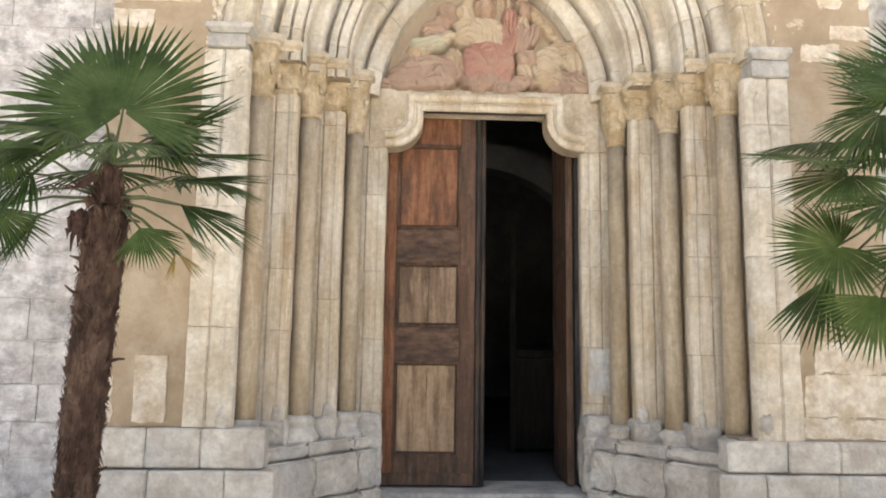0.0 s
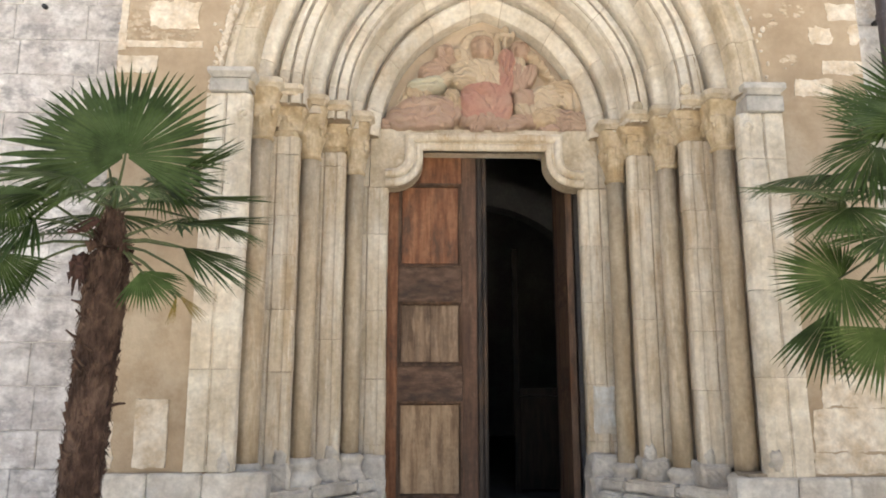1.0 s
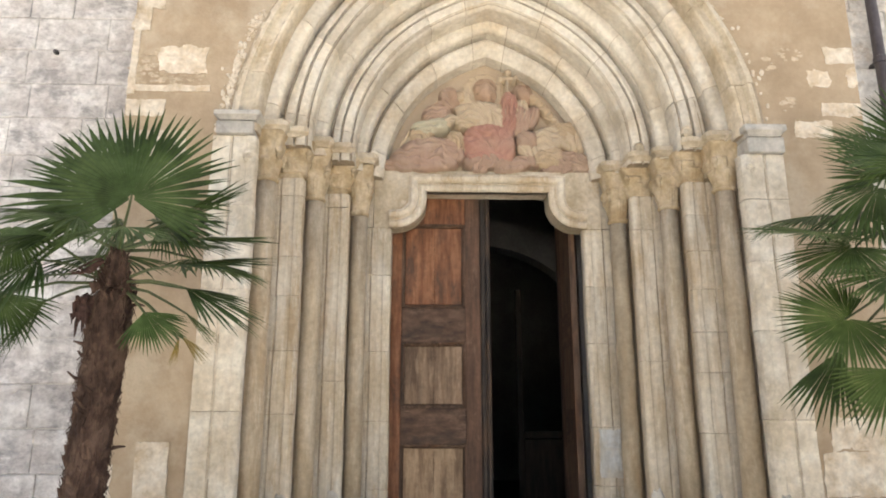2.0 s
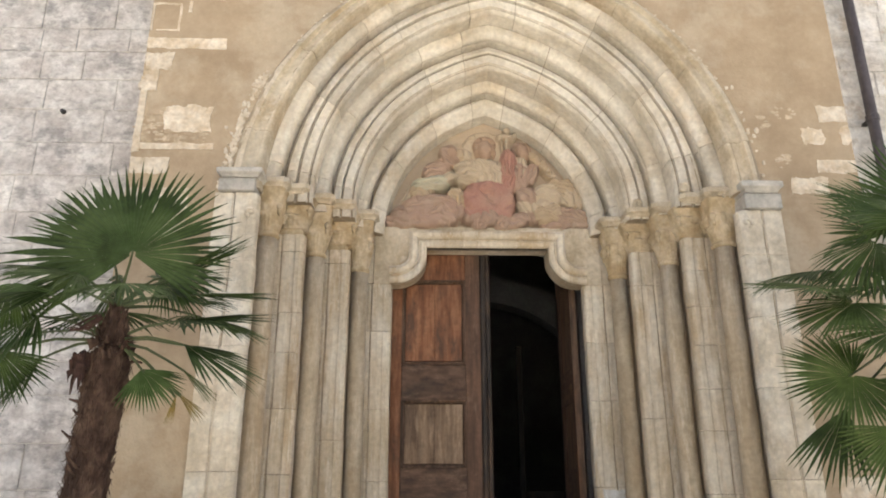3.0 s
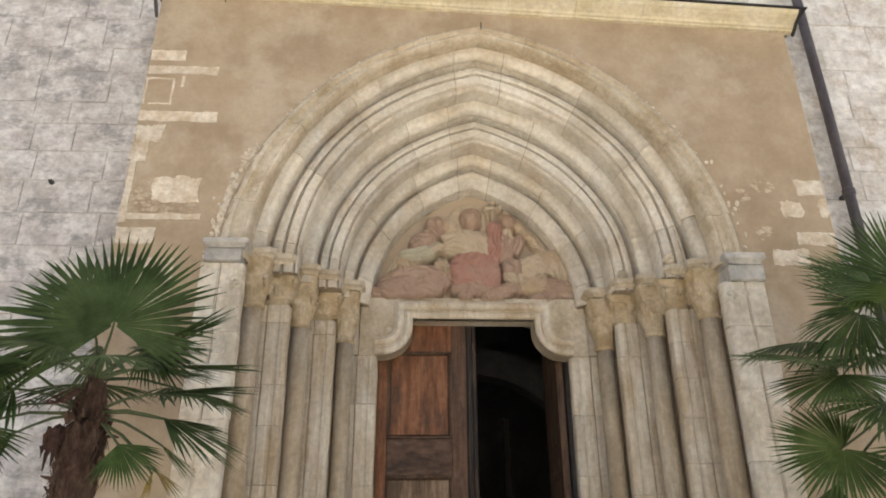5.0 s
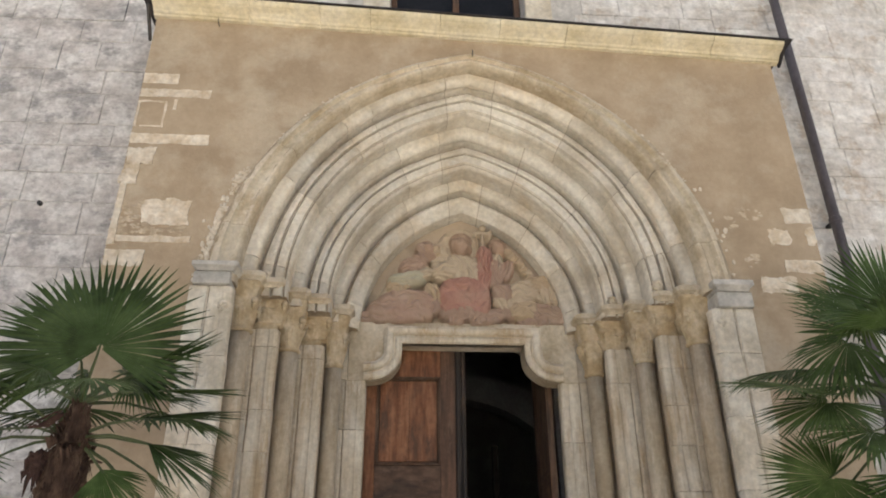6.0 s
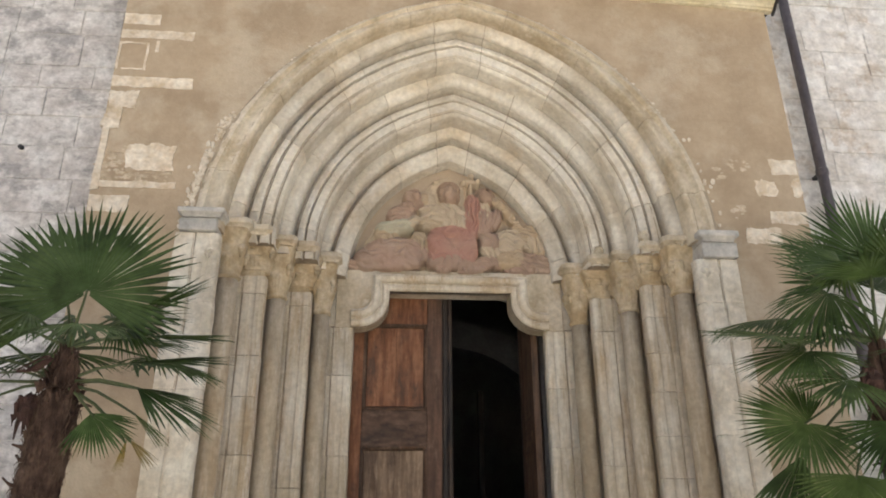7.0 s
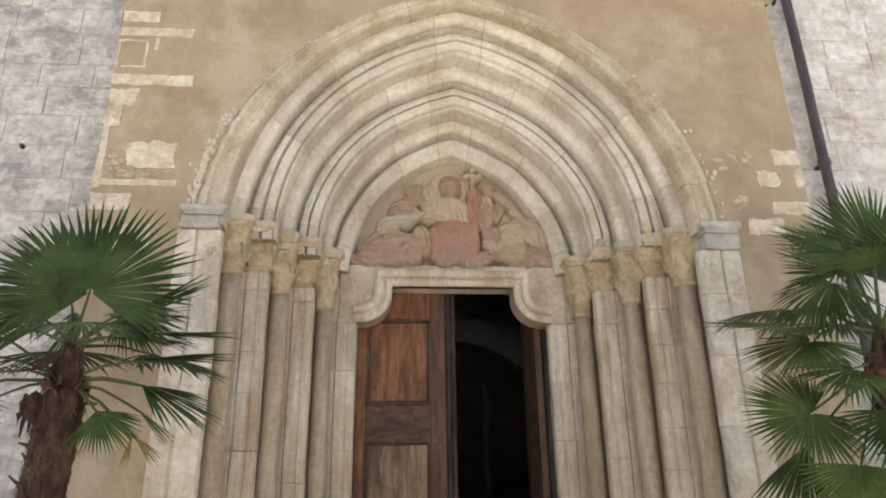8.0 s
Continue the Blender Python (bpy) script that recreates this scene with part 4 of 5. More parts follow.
for k, (x0, x1, z0, z1) in enumerate(((-2.498, -2.237, 5.072, 5.165), (-2.498, -1.975, 4.946, 5.02), (-2.498, -1.934, 4.522, 4.61), (-2.498, -2.299, 4.348, 4.49),
                                      (-2.315, -1.975, 3.87, 4.052), (-2.49, -1.95, 3.728, 3.775), (-2.498, -2.237, 3.547, 3.665), (-2.498, -2.40, 4.19, 4.345),
                                      (-2.498, -2.45, 3.70, 4.19), (-2.498, -2.08, 3.10, 3.44))):
    patch(x0, x1, z0, z1, 0.0025 + 0.0007 * k, 0.026 if k in (3, 4, 7) else 0.010, k)
for k, (x0, x1, z0, z1) in enumerate(((2.289, 2.497, 4.005, 4.125), (2.145, 2.305, 3.828, 3.945), (2.223, 2.497, 3.61, 3.705), (2.016, 2.278, 3.45, 3.572), (2.43, 2.497, 3.83, 3.975))):
    patch(x0, x1, z0, z1, seed=k + 40, rag=0.014 if k in (0, 2) else 0.022, proud=0.0025)
# rubble half hidden under the plaster: many small flecks
flecks = random.Random(21)
for k, (x0, x1, z0, z1, n) in enumerate(((-2.48, -2.30, 3.88, 4.06, 22), (-2.48, -1.96, 3.775, 3.865, 42), (1.965, 2.128, 4.01, 4.12, 13), (1.941, 2.035, 3.64, 3.75, 10), (1.86, 1.93, 3.95, 4.05, 5))):
    bm = bmesh.new()
    for i in range(n):
        x, z, r = flecks.uniform(x0, x1), flecks.uniform(z0, z1), flecks.uniform(0.008, 0.026)
        add_blob(bm, (x, 0.001, z), (r * flecks.uniform(0.9, 1.8), 0.006, r * 0.7), 8, 0.7, i * 1.7 + k)
    part("exposed_rubble", bm, M["rubble"], wall_front, "pale rubble showing through thin plaster")
patch(-2.20, -2.01, 1.055, 1.455, 0.02, 0.012, 61)
patch(-2.46, -2.33, 1.05, 1.32, 0.008, 0.02, 62)
patch(1.93, 2.495, 1.13, 1.39, 0.004, 0.016, 63)
patch(1.91, 2.495, 1.0, 1.12, 0.004, 0.018, 64)
patch(2.0, 2.495, 1.40, 1.60, 0.003, 0.03, 65)
patch(0.80, 0.96, 1.18, 1.52, 0.002, 0.012, 66, "limewash", 0.964, portal, "limewash_trace")
# outline of a blocked stone
for x0, x1, z0, z1 in ((-2.497, -2.482, 4.67, 4.91), (-2.30, -2.283, 4.67, 4.91), (-2.478, -2.305, 4.895, 4.911), (-2.45, -2.305, 4.672, 4.684), (-2.235, -2.212, 4.83, 4.93)):
    patch(x0, x1, z0, z1, 0.004, 0.006, x0)
# ragged mortar beside the arch
rough = bmesh.new()
rr = random.Random(3)
for sx in (-1, 1):
    for k in range(150 if sx < 0 else 12):
        s = rr.uniform(0.0, 0.33) if sx < 0 else rr.uniform(0.02, 0.3)
        x, z = arch_point(1.82 + abs(rr.gauss(0, 0.035)), s)
        r = rr.uniform(0.006, 0.02)
        add_blob(rough, (x if sx < 0 else -x, 0.0, z), (r, 0.012, r * rr.uniform(0.7, 1.4)), 5, 0.5, k)
    for k in range(50):
        x, z = arch_point(1.806 + abs(rr.gauss(0, 0.008)), rr.uniform(0.3, 1.0))
        r = rr.uniform(0.004, 0.010)
        add_blob(rough, (sx * -x, 0.0, z), (r * 1.6, 0.008, r), 5, 0.5, k)
tagged(part("mortar_crumbs", rough, M["bare_stone"]), "ragged pale mortar along the arch", "mortar", kind="stuff")

# ---------------------------------------------------------------- cornice
def cornice_low(x):
    return 5.612 - 0.045 * x


PROFILE = [(0.02, 0.0), (-0.03, 0.0), (-0.034, 0.02), (-0.05, 0.025), (-0.06, 0.05), (-0.09, 0.075), (-0.125, 0.09), (-0.135, 0.10), (-0.15, 0.105), (-0.165, 0.125),
           (-0.172, 0.155), (0.02, 0.155)]
PROFILE = [(y, z * 0.66) for y, z in PROFILE]
cornice = thing("cornice", (0, -0.08, 5.6), "yellowish moulded stone cornice over the porch", "cornice", "structure")
cuts = [-2.52, -1.76, -1.2, -0.8, -0.24, 0.24, 0.78, 1.32, 1.98, 2.56]
for a, b in zip(cuts, cuts[1:]):
    bm = bmesh.new()
    rings = [[bm.verts.new((x, y, cornice_low(x) + z)) for y, z in PROFILE] for x in (a + 0.002, b - 0.002)]
    n = len(PROFILE)
    for k in range(n):
        bm.faces.new((rings[0][k], rings[0][(k + 1) % n], rings[1][(k + 1) % n], rings[1][k]))
    bm.faces.new(rings[0][::-1])
    bm.faces.new(rings[1])
    part("cornice_stone", bm, M["cornice_stone"], cornice)
lead = bmesh.new()
add_prism(lead, [(-2.60, cornice_low(-2.6) + 0.106), (2.62, cornice_low(2.62) + 0.106), (2.62, cornice_low(2.62) + 0.115), (-2.60, cornice_low(-2.6) + 0.115)], -0.19, 0.36, "y")
part("lead_cover", lead, M["lead"], cornice, "dark sheet metal cover")
for x, dz, up in ((-2.512, -0.05, 0.168), (2.565, -0.03, 0.115)):
    bm = bmesh.new()
    z = cornice_low(x) if x > 0 else 5.53
    o = [(-0.192, z + up), (-0.19, z + up - 0.022), (-0.02, z + dz), (0.0, z + dz), (0.0, z + dz + 0.03), (-0.15, z + up)]
    add_prism(bm, o, x - 0.008, x + 0.008)
    for v in bm.verts:
        v.co = Vector((v.co.z, v.co.x, v.co.y))
    part("verge_cover", bm, M["lead"], cornice, "dark sheet metal end")
part("hook", add_tube(bmesh.new(), [(-2.0, 0.0, 5.66), (-2.0, -0.05, 5.655), (-2.0, -0.06, 5.69)], [0.004] * 3), M["iron"], cornice)
nail = tagged(part("wall_nail", add_tube(bmesh.new(), [(0.02, 0.0, 5.44), (0.02, -0.05, 5.44), (0.02, -0.055, 5.475)], [0.005] * 3), M["iron"]), "small rusty iron hook in the plaster", "hook")
hole = tagged(part("iron_stub", add_tube(bmesh.new(), [(-3.197, 0.38, 4.197), (-3.197, 0.33, 4.197)], [0.02, 0.017], 8), M["iron"]), "dark iron stub in the ashlar wall", "stub")

# ---------------------------------------------------------------- window over the porch
window = thing("window_1", (-0.05, 0.5, 5.95), "dark window with brown frame and pale stone surround", "window", "structure")
part("pane", box(-0.62, 0.52, 0.60, 0.61, 5.96, 8.58), M["glass"], window, "dark glass pane")
fr = bmesh.new()
for x0, x1, z0, z1 in ((-0.655, -0.60, 5.95, 8.6), (0.50, 0.555, 5.95, 8.6), (-0.08, -0.02, 5.95, 8.6), (-0.6, 0.5, 5.95, 6.02), (-0.6, 0.5, 8.52, 8.6), (-0.6, 0.5, 7.2, 7.25)):
    add_box(fr, x0, x1, 0.56, 0.62, z0, z1, 0.004)
part("window_frame", fr, M["wood_dark"], window, "dark brown frame")
for x0, x1 in ((-0.90, -0.662), (0.562, 0.80)):
    for z in range(4):
        part("surround_stone", box(x0, x1, 0.335, 0.55, 5.95 + z * 0.66, 5.95 + z * 0.66 + 0.655, 0.006), M["pale_stone"], window)
part("window_sill", box(-0.92, 0.82, 0.30, 0.6, 5.83, 5.945, 0.008), M["pale_stone"], window)

# ---------------------------------------------------------------- rain pipe
pipe = thing("rain_pipe", (2.86, 0.25, 0.0), "dark brown metal rain pipe beside the porch", "pipe")
part("tube", add_tube(bmesh.new(), [(2.85, 0.25, 0.05), (2.865, 0.25, 3.0), (2.87, 0.25, 5.0), (2.865, 0.25, 6.1), (2.86, 0.25, 9.5)], [0.04] * 5, 14), M["pipe"], pipe, smooth=True)
for z in (1.2, 4.15, 7.2):
    part("collar", add_lathe(bmesh.new(), [(0.041, z), (0.048, z + 0.004), (0.048, z + 0.05), (0.041, z + 0.054)], 2.868, 0.25, 14), M["pipe"], pipe)
    part("bracket", box(2.85, 2.885, 0.28, 0.38, z + 0.01, z + 0.04, 0.003), M["iron"], pipe)

# ---------------------------------------------------------------- palms
def finger(bm, hub, d, side, nrm, width_at, length, droop, curl, rn):
    """One folded blade segment: a keel and two edges, pointed at the tip, bending down."""
    rows = []
    for q in (0.03, 0.25, 0.45, 0.6, 0.75, 0.9, 1.0):
        r = q * length
        w = width_at(q) * 0.5
        bend = droop * (q ** 2.2) * length
        c = hub + d * r * (1 - 0.25 * droop * q * q) - Vector((0, 0, 1)) * bend + nrm * (curl * q * q * length)
        keel = nrm * (-0.45 * w)
        rows.append((c - side * w, c + keel, c + side * w))
    prev = None
    for a, b, c in rows:
        cur = [bm.verts.new(a), bm.verts.new(b), bm.verts.new(c)]
        if prev:
            bm.faces.new((prev[0], prev[1], cur[1], cur[0]))
            bm.faces.new((prev[1], prev[2], cur[2], cur[1]))
        prev = cur


def frond(palm, heart, hub, axis, face, radius, span, droop, seed, mat="leaf", n=38, ragged=0.1, cup=0.0):
    """A fan leaf: stalk from the heart to the hub, then segments spread by +-span degrees about axis; face is the blade's upper side."""
    rn = random.Random(seed)
    heart, hub, axis, face = Vector(heart), Vector(hub), Vector(axis).normalized(), Vector(face)
    face = (face - axis * face.dot(axis)).normalized()
    side = axis.cross(face).normalized()
    bm = bmesh.new()
    step = 2 * radians(span) / n
    for k in range(n + 1):
        a = -radians(span) + step * k
        lift = cup * (1 - math.cos(a))
        d = (axis * math.cos(a) + side * math.sin(a) + face * lift).normalized()
        s = (side * math.cos(a) - axis * math.sin(a)).normalized()
        L = radius * (0.80 + 0.20 * math.cos(a * 0.75)) * rn.uniform(1 - ragged, 1.03)
        split = rn.uniform(0.54, 0.66)

        def width_at(q, L=L, split=split):
            full = 2 * L * math.tan(step / 2) * 1.02
            return full * q if q <= split else full * split * max(0.02, (1 - q) / (1 - split)) ** 0.85
        finger(bm, hub, d, s, face, width_at, L, droop * rn.uniform(0.7, 1.5), rn.uniform(-0.05, 0.03), rn)
    leaf = part("frond", bm, M[mat], palm, "fan-shaped palm leaf" if mat != "leaf_dry" else "yellowed dry palm leaf")
    mid = (heart + hub) / 2 + Vector((0, 0, 0.06 * (hub - heart).length))
    pts = [heart, heart.lerp(mid, 0.6), mid, mid.lerp(hub, 0.6), hub + axis * 0.02]
    part("leaf_stalk", add_tube(bmesh.new(), pts, [0.013, 0.008, 0.007, 0.006, 0.005], 6), M["petiole"], leaf)
    return leaf


def palm_trunk(palm, foot, top, r0, r1, seed, neck):
    rn = random.Random(seed)
    foot, top = Vector(foot), Vector(top)
    bm = bmesh.new()
    rows, sides = 90, 28
    grid = []
    for j in range(rows + 1):
        t = j / rows
        c = foot.lerp(top, t) + Vector((0.03 * math.sin(t * 4.0 + seed), 0, 0)) * (1 - t)
        r = r0 + (r1 - r0) * t
        if t > 0.96:
            r *= 1 - 0.4 * ((t - 0.96) / 0.04) ** 2
        ring = []
        for k in range(sides):
            a = 2 * math.pi * k / sides
            p = Vector((math.cos(a), math.sin(a), 0))
            w = 1 + 0.10 * noise.noise(p * 2.5 + Vector((seed, 0, t * 22))) + 0.07 * noise.noise(p * 7 + Vector((seed, 0, t * 60)))
            w += 0.05 * (((t * 26 + k * 0.13) % 1.0) - 0.5)
            ring.append(bm.verts.new(c + p * r * w))
        grid.append(ring)
    for A, B in zip(grid, grid[1:]):
        for k in range(sides):
            bm.faces.new((A[k], A[(k + 1) % sides], B[(k + 1) % sides], B[k]))
    bm.faces.new(grid[-1])
    bm.faces.new(grid[0][::-1])
    trunk = part("trunk", bm, M["fibre"], palm, "shaggy brown fibrous trunk")
    # loose fibres and broken stalk ends
    bm = bmesh.new()
    for k in range(1900):
        t = rn.random() ** 0.8
        a = rn.uniform(0, 2 * math.pi)
        c = foot.lerp(top, t) + Vector((0.03 * math.sin(t * 4.0 + seed), 0, 0)) * (1 - t)
        r = r0 + (r1 - r0) * t
        p = Vector((math.cos(a), math.sin(a), 0))
        s = Vector((-math.sin(a), math.cos(a), 0))
        L = rn.uniform(0.015, 0.075)
        b0 = c + p * r * 0.97
        tip = b0 + p * rn.uniform(0.006, 0.034) + Vector((0, 0, rn.choice((1, 1, -1)) * L)) + s * rn.uniform(-0.012, 0.012)
        w = rn.uniform(0.0015, 0.005)
        q = [bm.verts.new(b0 - s * w), bm.verts.new(b0 + s * w), bm.verts.new(tip), bm.verts.new(b0 + p * 0.006 + Vector((0, 0, 0.004)))]
        bm.faces.new((q[0], q[1], q[2]))
        bm.faces.new((q[0], q[2], q[3]))
        bm.faces.new((q[1], q[3], q[2]))
    tagged(part("loose_fibre", bm, M["fibre"], trunk), kind="stuff")
    # old leaf bases, overlapping upwards round the trunk, denser near the top
    bm = bmesh.new()
    for k in range(230):
        t = 1 - rn.random() ** 1.5 * 0.98
        a = k * 2.39996
        c = foot.lerp(top, t) + Vector((0.03 * math.sin(t * 4.0 + seed), 0, 0)) * (1 - t)
        r = r0 + (r1 - r0) * t
        p = Vector((math.cos(a), math.sin(a), 0))
        sd = Vector((-math.sin(a), math.cos(a), 0))
        h, w, out = rn.uniform(0.02, 0.05), rn.uniform(0.008, 0.018), rn.uniform(0.010, 0.022)
        up = Vector((0, 0, 1))
        b0 = c + p * r * 0.94
        tip = b0 + p * out + up * h + sd * rn.uniform(-0.02, 0.02)
        q = [bm.verts.new(v) for v in (b0 - sd * w, b0 + p * 0.012, b0 + sd * w, tip + sd * w * 0.35, tip + p * 0.006, tip - sd * w * 0.35, b0 + up * h * 0.8)]
        for f in ((0, 1, 4, 5), (1, 2, 3, 4), (2, 6, 3), (0, 5, 6), (3, 6, 5, 4)):
            bm.faces.new([q[i] for i in f])
    tagged(part("leaf_base", bm, M["fibre"], trunk), kind="stuff")
    for k in range(26):
        t = rn.uniform(0.35, 0.97)
        a = rn.uniform(0, 2 * math.pi)
        c = foot.lerp(top, t)
        r = r0 + (r1 - r0) * t
        p = Vector((math.cos(a), math.sin(a), 0))
        L = rn.uniform(0.03, 0.07)
        part("stalk_stub", add_tube(bmesh.new(), [c + p * r * 0.9, c + p * (r + L * 0.5) + Vector((0, 0, 0.01)), c + p * (r + L) + Vector((0, 0, rn.uniform(0, 0.04)))],
                                    [0.010, 0.007, 0.004], 5), M["fibre"], trunk)
    # neck of the heart: pale young sheaths
    bm = bmesh.new()
    for k in range(7):
        a = k * 2.4
        p = Vector((math.cos(a), math.sin(a), 0)) * 0.034
        add_tube(bm, [top + p * 1.3, top + p * 1.1 + Vector((0, 0, neck * 0.5)), top + p * 0.5 + Vector((0, 0, neck))], [0.036, 0.026, 0.010], 7)
    for k in range(160):
        a, q = rn.uniform(0, 2 * math.pi), rn.random()
        p = Vector((math.cos(a), math.sin(a), 0)) * (0.075 - 0.05 * q)
        b0 = top + p + Vector((0, 0, neck * q * 0.9))
        add_tube(bm, [b0, b0 + p * rn.uniform(0.2, 0.7) + Vector((0, 0, rn.uniform(-0.01, 0.06)))], [0.005, 0.001], 3)
    part("heart", bm, M["fibre"], palm, "brown sheaths round the growing heart")


def husk(palm, at, seed, size=1.0):
    """A drooping clump of dead sheath, ragged below."""
    rn = random.Random(seed)
    bm = bmesh.new()
    add_blob(bm, at, (0.05 * size, 0.05 * size, 0.07 * size), 10, 0.6, seed)
    for k in range(16):
        p = Vector(at) + Vector((rn.uniform(-0.04, 0.04), rn.uniform(-0.04, 0.02), rn.uniform(-0.05, 0.05))) * size
        q = p + Vector((rn.uniform(-0.03, 0.015), rn.uniform(-0.03, 0.02), rn.uniform(-0.13, -0.02))) * size
        add_tube(bm, [p, (p + q) / 2 + Vector((rn.uniform(-0.02, 0.0), 0, 0.02)), q], [0.014 * size, 0.012 * size, 0.003], 5)
    part("dead_husk", bm, M["husk"], palm, "dried dark brown leaf sheath")


def dry_flower(palm, at, seed):
    rn = random.Random(seed)
    bm = bmesh.new()
    for k in range(12):
        p = Vector(at)
        a = rn.uniform(0.6, 2.9)
        pts = [p]
        for i in range(5):
            pts.append(pts[-1] + Vector((-0.03 * math.sin(a), rn.uniform(-0.012, 0.012), 0.022 * math.cos(a + i * 0.75))))
        add_tube(bm, pts, [0.003] * 6, 4)
    part("dry_flower_stalk", bm, M["husk"], palm, "dried reddish flower stalk")


PY = -1.1
palm_a = thing("palm_tree", (-1.99, PY, 0.0), "fan palm with shaggy trunk in front of the church", "palm tree", group="palms at the door")
palm_trunk(palm_a, (-2.03, PY, -0.02), (-1.965, PY, 2.17), 0.076, 0.090, 2, 0.20)
HA = (-1.965, PY, 2.36)
HL = (-1.97, PY, 2.20)
# heart, hub, axis, upper side, radius, spread, droop
FRONDS_A = [
    (HA, (-1.88, PY - 0.12, 2.585), (-0.06, 0.10, 1.0), (0.05, -1.0, 0.15), 0.565, 126, 0.06, "leaf"),
    (HA, (-1.99, PY - 0.04, 2.575), (-0.76, 0.08, 0.58), (-0.1, -0.9, 0.35), 0.60, 82, 0.10, "leaf"),
    (HA, (-1.74, PY + 0.02, 2.51), (0.85, 0.10, 0.52), (-0.45, -0.25, 0.9), 0.45, 46, 0.02, "leaf"),
    (HA, (-1.62, PY, 2.42), (1.0, 0.05, 0.05), (0.0, -0.22, 1.0), 0.42, 72, 0.04, "leaf"),
    (HA, (-1.83, PY - 0.28, 2.40), (0.0, -0.9, -0.30), (0.0, -0.50, 0.9), 0.31, 104, 0.20, "leaf"),
    (HL, (-1.67, PY, 2.295), (1.0, -0.05, 0.08), (0.05, -0.30, 1.0), 0.49, 66, 0.07, "leaf"),
    (HL, (-1.60, PY - 0.10, 2.165), (0.84, -0.1, -0.42), (0.45, -0.30, 0.85), 0.42, 46, 0.08, "leaf"),
    (HL, (-1.68, PY + 0.12, 2.20), (0.95, 0.1, -0.10), (0.1, -0.25, 0.95), 0.36, 60, 0.10, "leaf"),
    (HL, (-1.775, PY - 0.10, 2.05), (0.62, -0.15, -0.76), (0.5, -0.8, 0.3), 0.23, 62, 0.06, "leaf"),
    (HL, (-1.60, PY - 0.10, 2.055), (0.77, 0.0, -0.64), (0.5, -0.5, 0.6), 0.22, 13, 0.05, "leaf_light"),
    (HL, (-1.62, PY - 0.05, 1.95), (0.76, -0.1, -0.62), (0.4, -0.7, 0.5), 0.18, 13, 0.1, "leaf_dry"),
    (HL, (-1.625, PY - 0.05, 1.95), (-0.12, -0.1, -0.98), (0.3, -0.9, 0.2), 0.14, 9, 0.05, "leaf_dry"),
    (HA, (-2.22, PY - 0.05, 2.44), (-1.0, -0.1, -0.02), (0.05, -0.4, 0.9), 0.48, 85, 0.16, "leaf"),
    (HL, (-2.28, PY - 0.10, 2.30), (-0.85, -0.3, -0.45), (-0.35, -0.6, 0.7), 0.44, 92, 0.22, "leaf"),
    (HL, (-2.30, PY + 0.05, 2.13), (-0.75, 0.0, -0.65), (-0.5, -0.5, 0.6), 0.34, 80, 0.22, "leaf"),
    (HL, (-2.40, PY + 0.20, 2.28), (-1.0, 0.2, -0.2), (-0.1, -0.5, 0.9), 0.46, 80, 0.2, "leaf"),
    (HL, (-2.42, PY - 0.10, 2.45), (-0.05, -0.2, -0.95), (-0.2, -0.9, 0.2), 0.34, 78, 0.05, "leaf"),
    (HL, (-2.46, PY - 0.05, 2.14), (0.45, -0.2, -0.75), (0.2, -0.8, 0.4), 0.30, 62, 0.08, "leaf"),
    (HA, (-2.00, PY + 0.10, 2.54), (-0.45, 0.15, -0.55), (-0.3, -0.7, 0.6), 0.30, 74, 0.15, "leaf"),
    (HA, (-1.81, PY + 0.10, 2.55), (0.55, 0.15, -0.40), (0.3, -0.6, 0.7), 0.29, 70, 0.15, "leaf"),
    (HA, (-1.83, PY + 0.12, 2.52), (0.55, 0.25, 0.25), (0.0, -0.5, 0.9), 0.40, 90, 0.14, "leaf"),
    (HA, (-2.08, PY - 0.18, 2.47), (-0.55, -0.45, 0.05), (0.0, -0.4, 0.9), 0.40, 90, 0.22, "leaf"),
    (HA, (-1.90, PY + 0.40, 2.50), (0.1, 0.9, 0.35), (0.0, -0.4, 0.9), 0.45, 95, 0.15, "leaf"),
    (HA, (-2.15, PY + 0.35, 2.42), (-0.4, 0.9, 0.1), (0.0, -0.2, 0.9), 0.45, 90, 0.18, "leaf"),
    (HA, (-1.70, PY + 0.36, 2.40), (0.55, 0.8, 0.0), (0.1, -0.2, 0.9), 0.44, 88, 0.15, "leaf"),
]
for k, (h, hub, ax, fc, r, sp, dr, mt) in enumerate(FRONDS_A):
    frond(palm_a, h, hub, ax, fc, r, sp, dr, 20 + k, mt, n=max(10, int(sp * 0.42)))
husk(palm_a, (-2.055, PY - 0.08, 2.07), 5, 0.8)
dry_flower(palm_a, (-1.99, PY - 0.08, 2.29), 6)

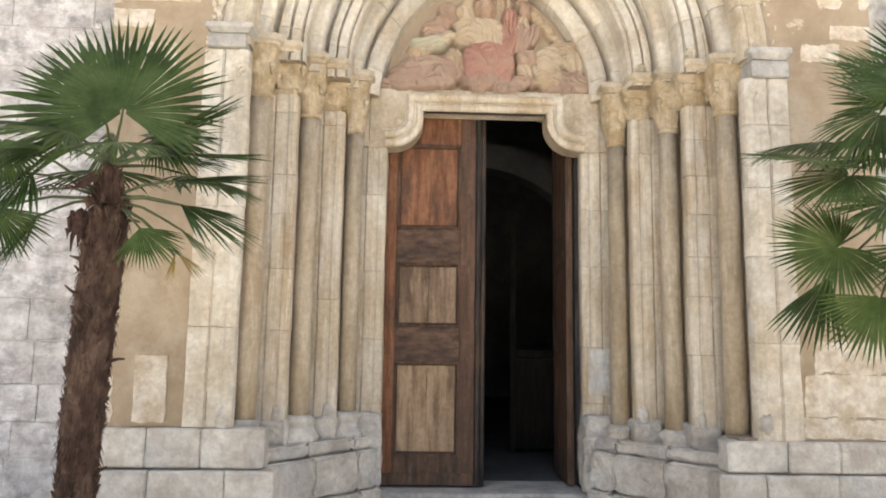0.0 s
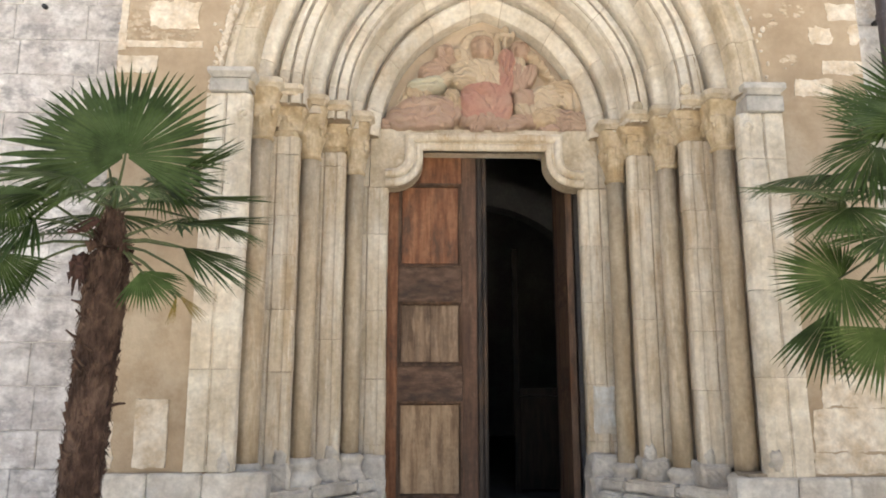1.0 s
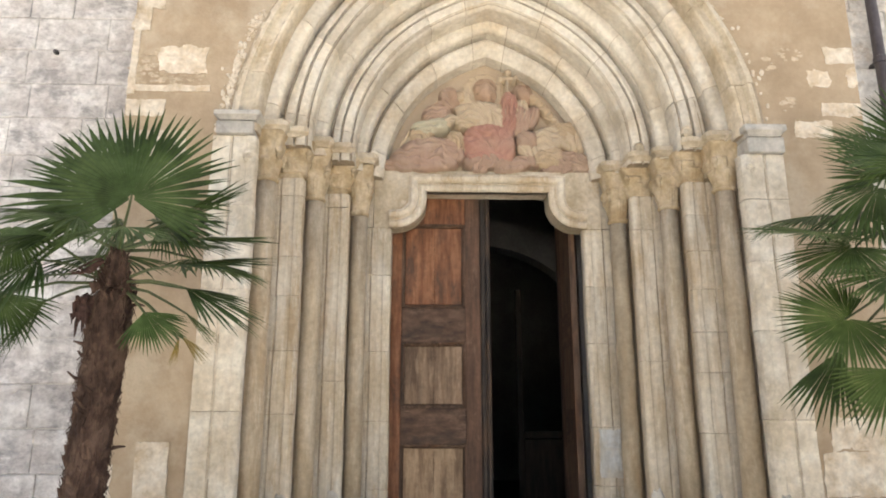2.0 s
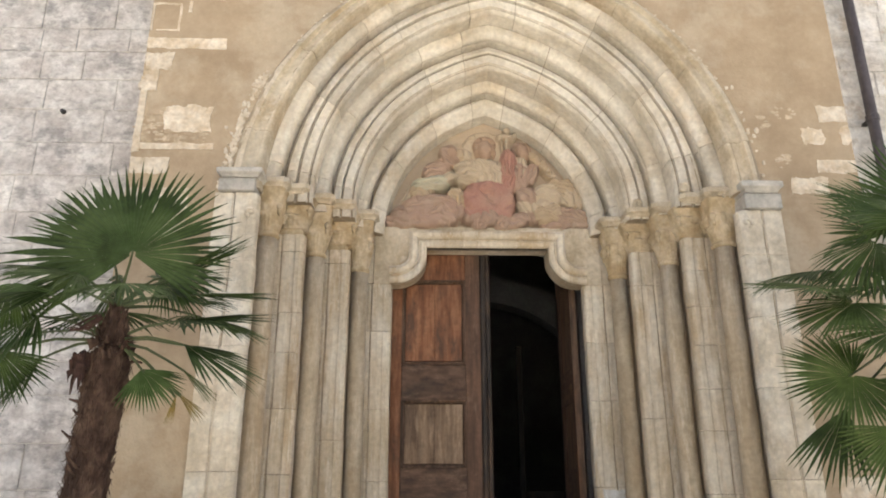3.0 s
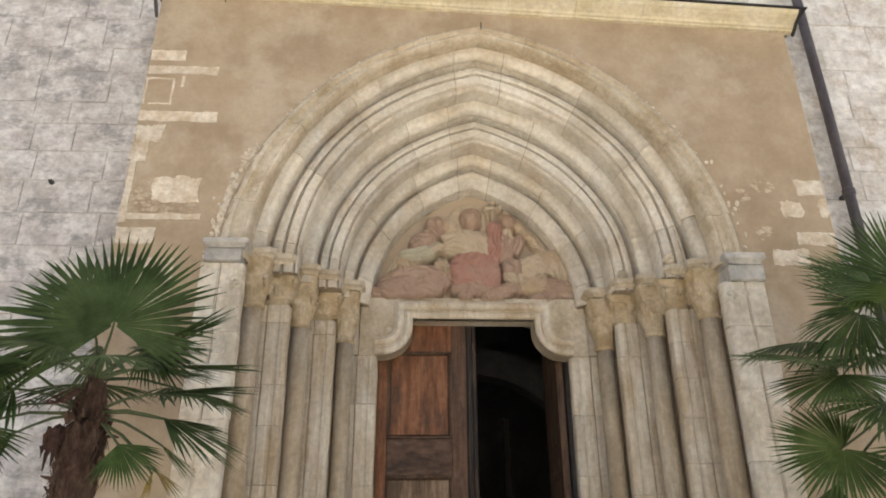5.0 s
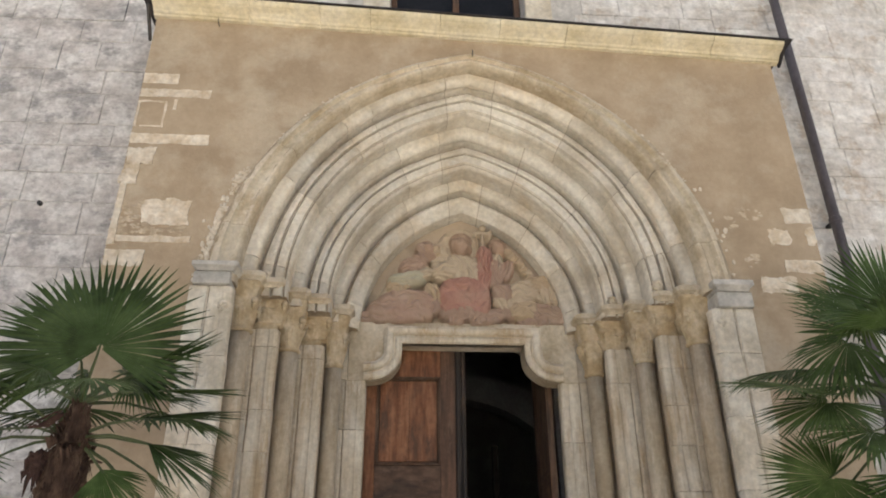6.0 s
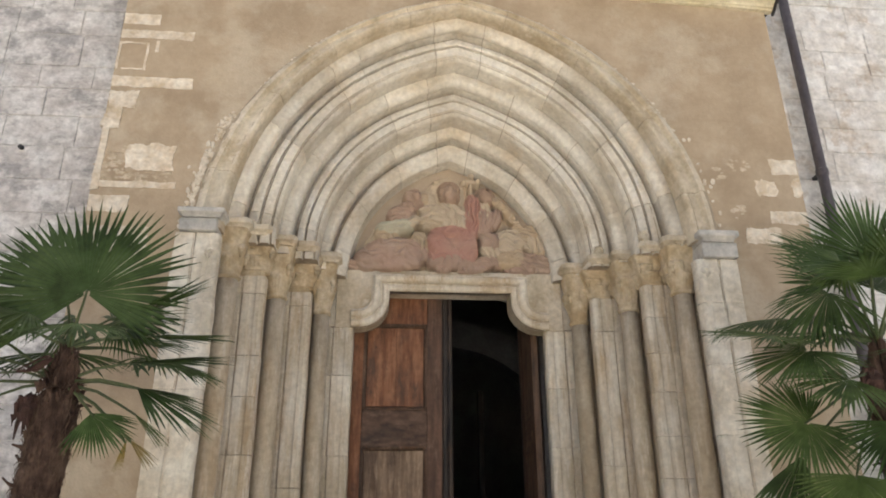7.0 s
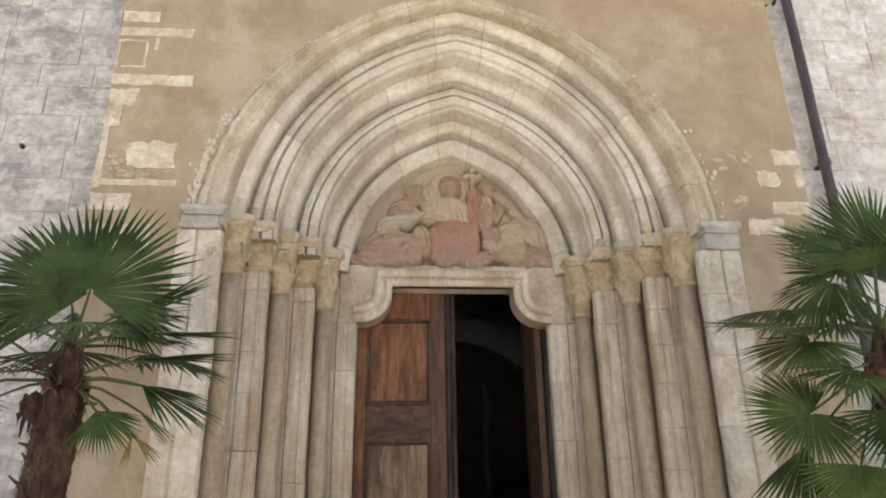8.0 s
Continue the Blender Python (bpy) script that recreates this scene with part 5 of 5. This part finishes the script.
palm_b = thing("palm_tree", (2.02, PY, 0.0), "fan palm with many drooping leaves in front of the church", "palm tree", group="palms at the door")
palm_trunk(palm_b, (2.0, PY, -0.02), (1.98, PY, 2.24), 0.078, 0.094, 7, 0.24)
HB = (1.985, PY, 2.45)
HC = (1.985, PY, 2.28)
FRONDS_B = [
    (HB, (1.80, PY - 0.12, 2.83), (-0.97, -0.05, 0.22), (0.20, -0.80, 0.55), 0.42, 95, 0.08, "leaf_light"),
    (HB, (2.02, PY - 0.05, 2.88), (0.12, 0.1, 1.0), (0.0, -1.0, 0.15), 0.46, 95, 0.05, "leaf"),
    (HB, (2.22, PY - 0.10, 2.80), (0.8, -0.1, 0.6), (-0.3, -0.8, 0.5), 0.46, 90, 0.08, "leaf"),
    (HB, (1.44, PY + 0.02, 2.485), (-1.0, 0.0, 0.05), (0.0, -0.40, 1.0), 0.385, 135, 0.03, "leaf_light"),
    (HC, (1.57, PY - 0.05, 2.39), (-0.93, -0.05, -0.33), (-0.15, -0.45, 0.9), 0.39, 120, 0.12, "leaf_light"),
    (HC, (1.69, PY - 0.15, 2.23), (-0.97, -0.15, -0.10), (-0.1, -0.55, 0.8), 0.37, 120, 0.14, "leaf_light"),
    (HC, (1.50, PY - 0.05, 2.04), (-0.90, -0.1, -0.28), (-0.15, -0.9, 0.4), 0.36, 150, 0.06, "leaf_light"),
    (HC, (1.50, PY + 0.05, 1.90), (-0.45, 0.0, -0.90), (-0.6, -0.65, 0.4), 0.39, 34, 0.06, "leaf"),
    (HC, (1.65, PY - 0.10, 1.80), (-0.18, -0.1, -1.0), (-0.3, -0.95, 0.1), 0.35, 85, 0.04, "leaf_light"),
    (HC, (1.96, PY - 0.42, 2.34), (-0.1, -1.0, -0.1), (0.0, -0.15, 1.0), 0.42, 95, 0.14, "leaf"),
    (HB, (1.66, PY + 0.30, 2.66), (-0.7, 0.6, 0.1), (0.0, -0.3, 0.9), 0.45, 90, 0.2, "leaf"),
    (HB, (1.75, PY + 0.10, 2.62), (-0.8, 0.1, -0.15), (-0.1, -0.3, 0.9), 0.40, 90, 0.30, "leaf"),
    (HC, (2.36, PY - 0.05, 2.44), (1.0, 0.0, -0.1), (0.1, -0.4, 0.9), 0.46, 90, 0.15, "leaf"),
    (HC, (2.34, PY - 0.10, 2.10), (0.85, -0.1, -0.5), (0.3, -0.6, 0.6), 0.44, 90, 0.15, "leaf"),
    (HC, (2.10, PY - 0.20, 1.92), (0.3, -0.2, -0.9), (0.3, -0.8, 0.2), 0.40, 80, 0.06, "leaf"),
    (HB, (2.05, PY + 0.40, 2.60), (0.1, 0.9, 0.2), (0.0, -0.3, 0.9), 0.45, 95, 0.15, "leaf"),
    (HB, (1.77, PY - 0.02, 2.71), (-0.75, 0.0, -0.40), (-0.25, -0.6, 0.7), 0.38, 95, 0.28, "leaf"),
    (HB, (2.00, PY - 0.25, 2.74), (0.02, -0.55, 0.60), (0.0, -0.8, 0.55), 0.40, 105, 0.10, "leaf"),
    (HB, (2.12, PY + 0.12, 2.78), (0.45, 0.30, 0.80), (0.0, -0.9, 0.3), 0.42, 90, 0.08, "leaf"),
    (HB, (1.90, PY + 0.10, 2.80), (-0.45, 0.20, 0.85), (0.1, -0.9, 0.3), 0.40, 85, 0.08, "leaf"),
    (HC, (1.84, PY - 0.22, 2.02), (-0.40, -0.30, -0.75), (-0.3, -0.8, 0.4), 0.36, 80, 0.10, "leaf"),
    (HB, (1.82, PY - 0.28, 2.70), (-0.45, -0.8, 0.25), (-0.1, -0.3, 0.95), 0.40, 90, 0.2, "leaf"),
]
for k, (h, hub, ax, fc, r, sp, dr, mt) in enumerate(FRONDS_B):
    frond(palm_b, h, hub, ax, fc, r, sp, dr, 60 + k, mt, n=max(10, int(sp * 0.42)))
husk(palm_b, (1.86, PY - 0.06, 2.24), 8, 1.0)

# ---------------------------------------------------------------- ashlar blocks
def ashlar(x0, x1, z0, z1, y, mat, seed, keep_out=None, low=0.20, high=0.31):
    rn = random.Random(seed)
    z = z0
    while z < z1 - 0.05:
        h = min(rn.uniform(low, high), z1 - z)
        x = x0 - rn.uniform(0, 0.3)
        while x < x1 - 0.02:
            w = rn.uniform(0.26, 0.62)
            a, b = max(x, x0), min(x + w, x1)
            if x1 - b < 0.12:
                b = x1
            x = b
            if b - a < 0.03 or (keep_out and a < keep_out[1] and b > keep_out[0]):
                continue
            d = rn.uniform(-0.005, 0.001)
            part("block", box(a + 0.0024, b - 0.0024, y + d, y + 0.05, z + 0.0024, z + h - 0.0024, 0.005, 0.0035), M[mat], wall_main)
        z += h


ashlar(-4.3, -2.3, 0.0, 7.4, MAIN, "ashlar", 5)
ashlar(2.3, 4.4, 0.0, 7.4, MAIN, "ashlar_clean", 11)
ashlar(-2.3, 2.3, 5.85, 7.6, MAIN, "ashlar_clean", 17, keep_out=(-0.93, 0.83))
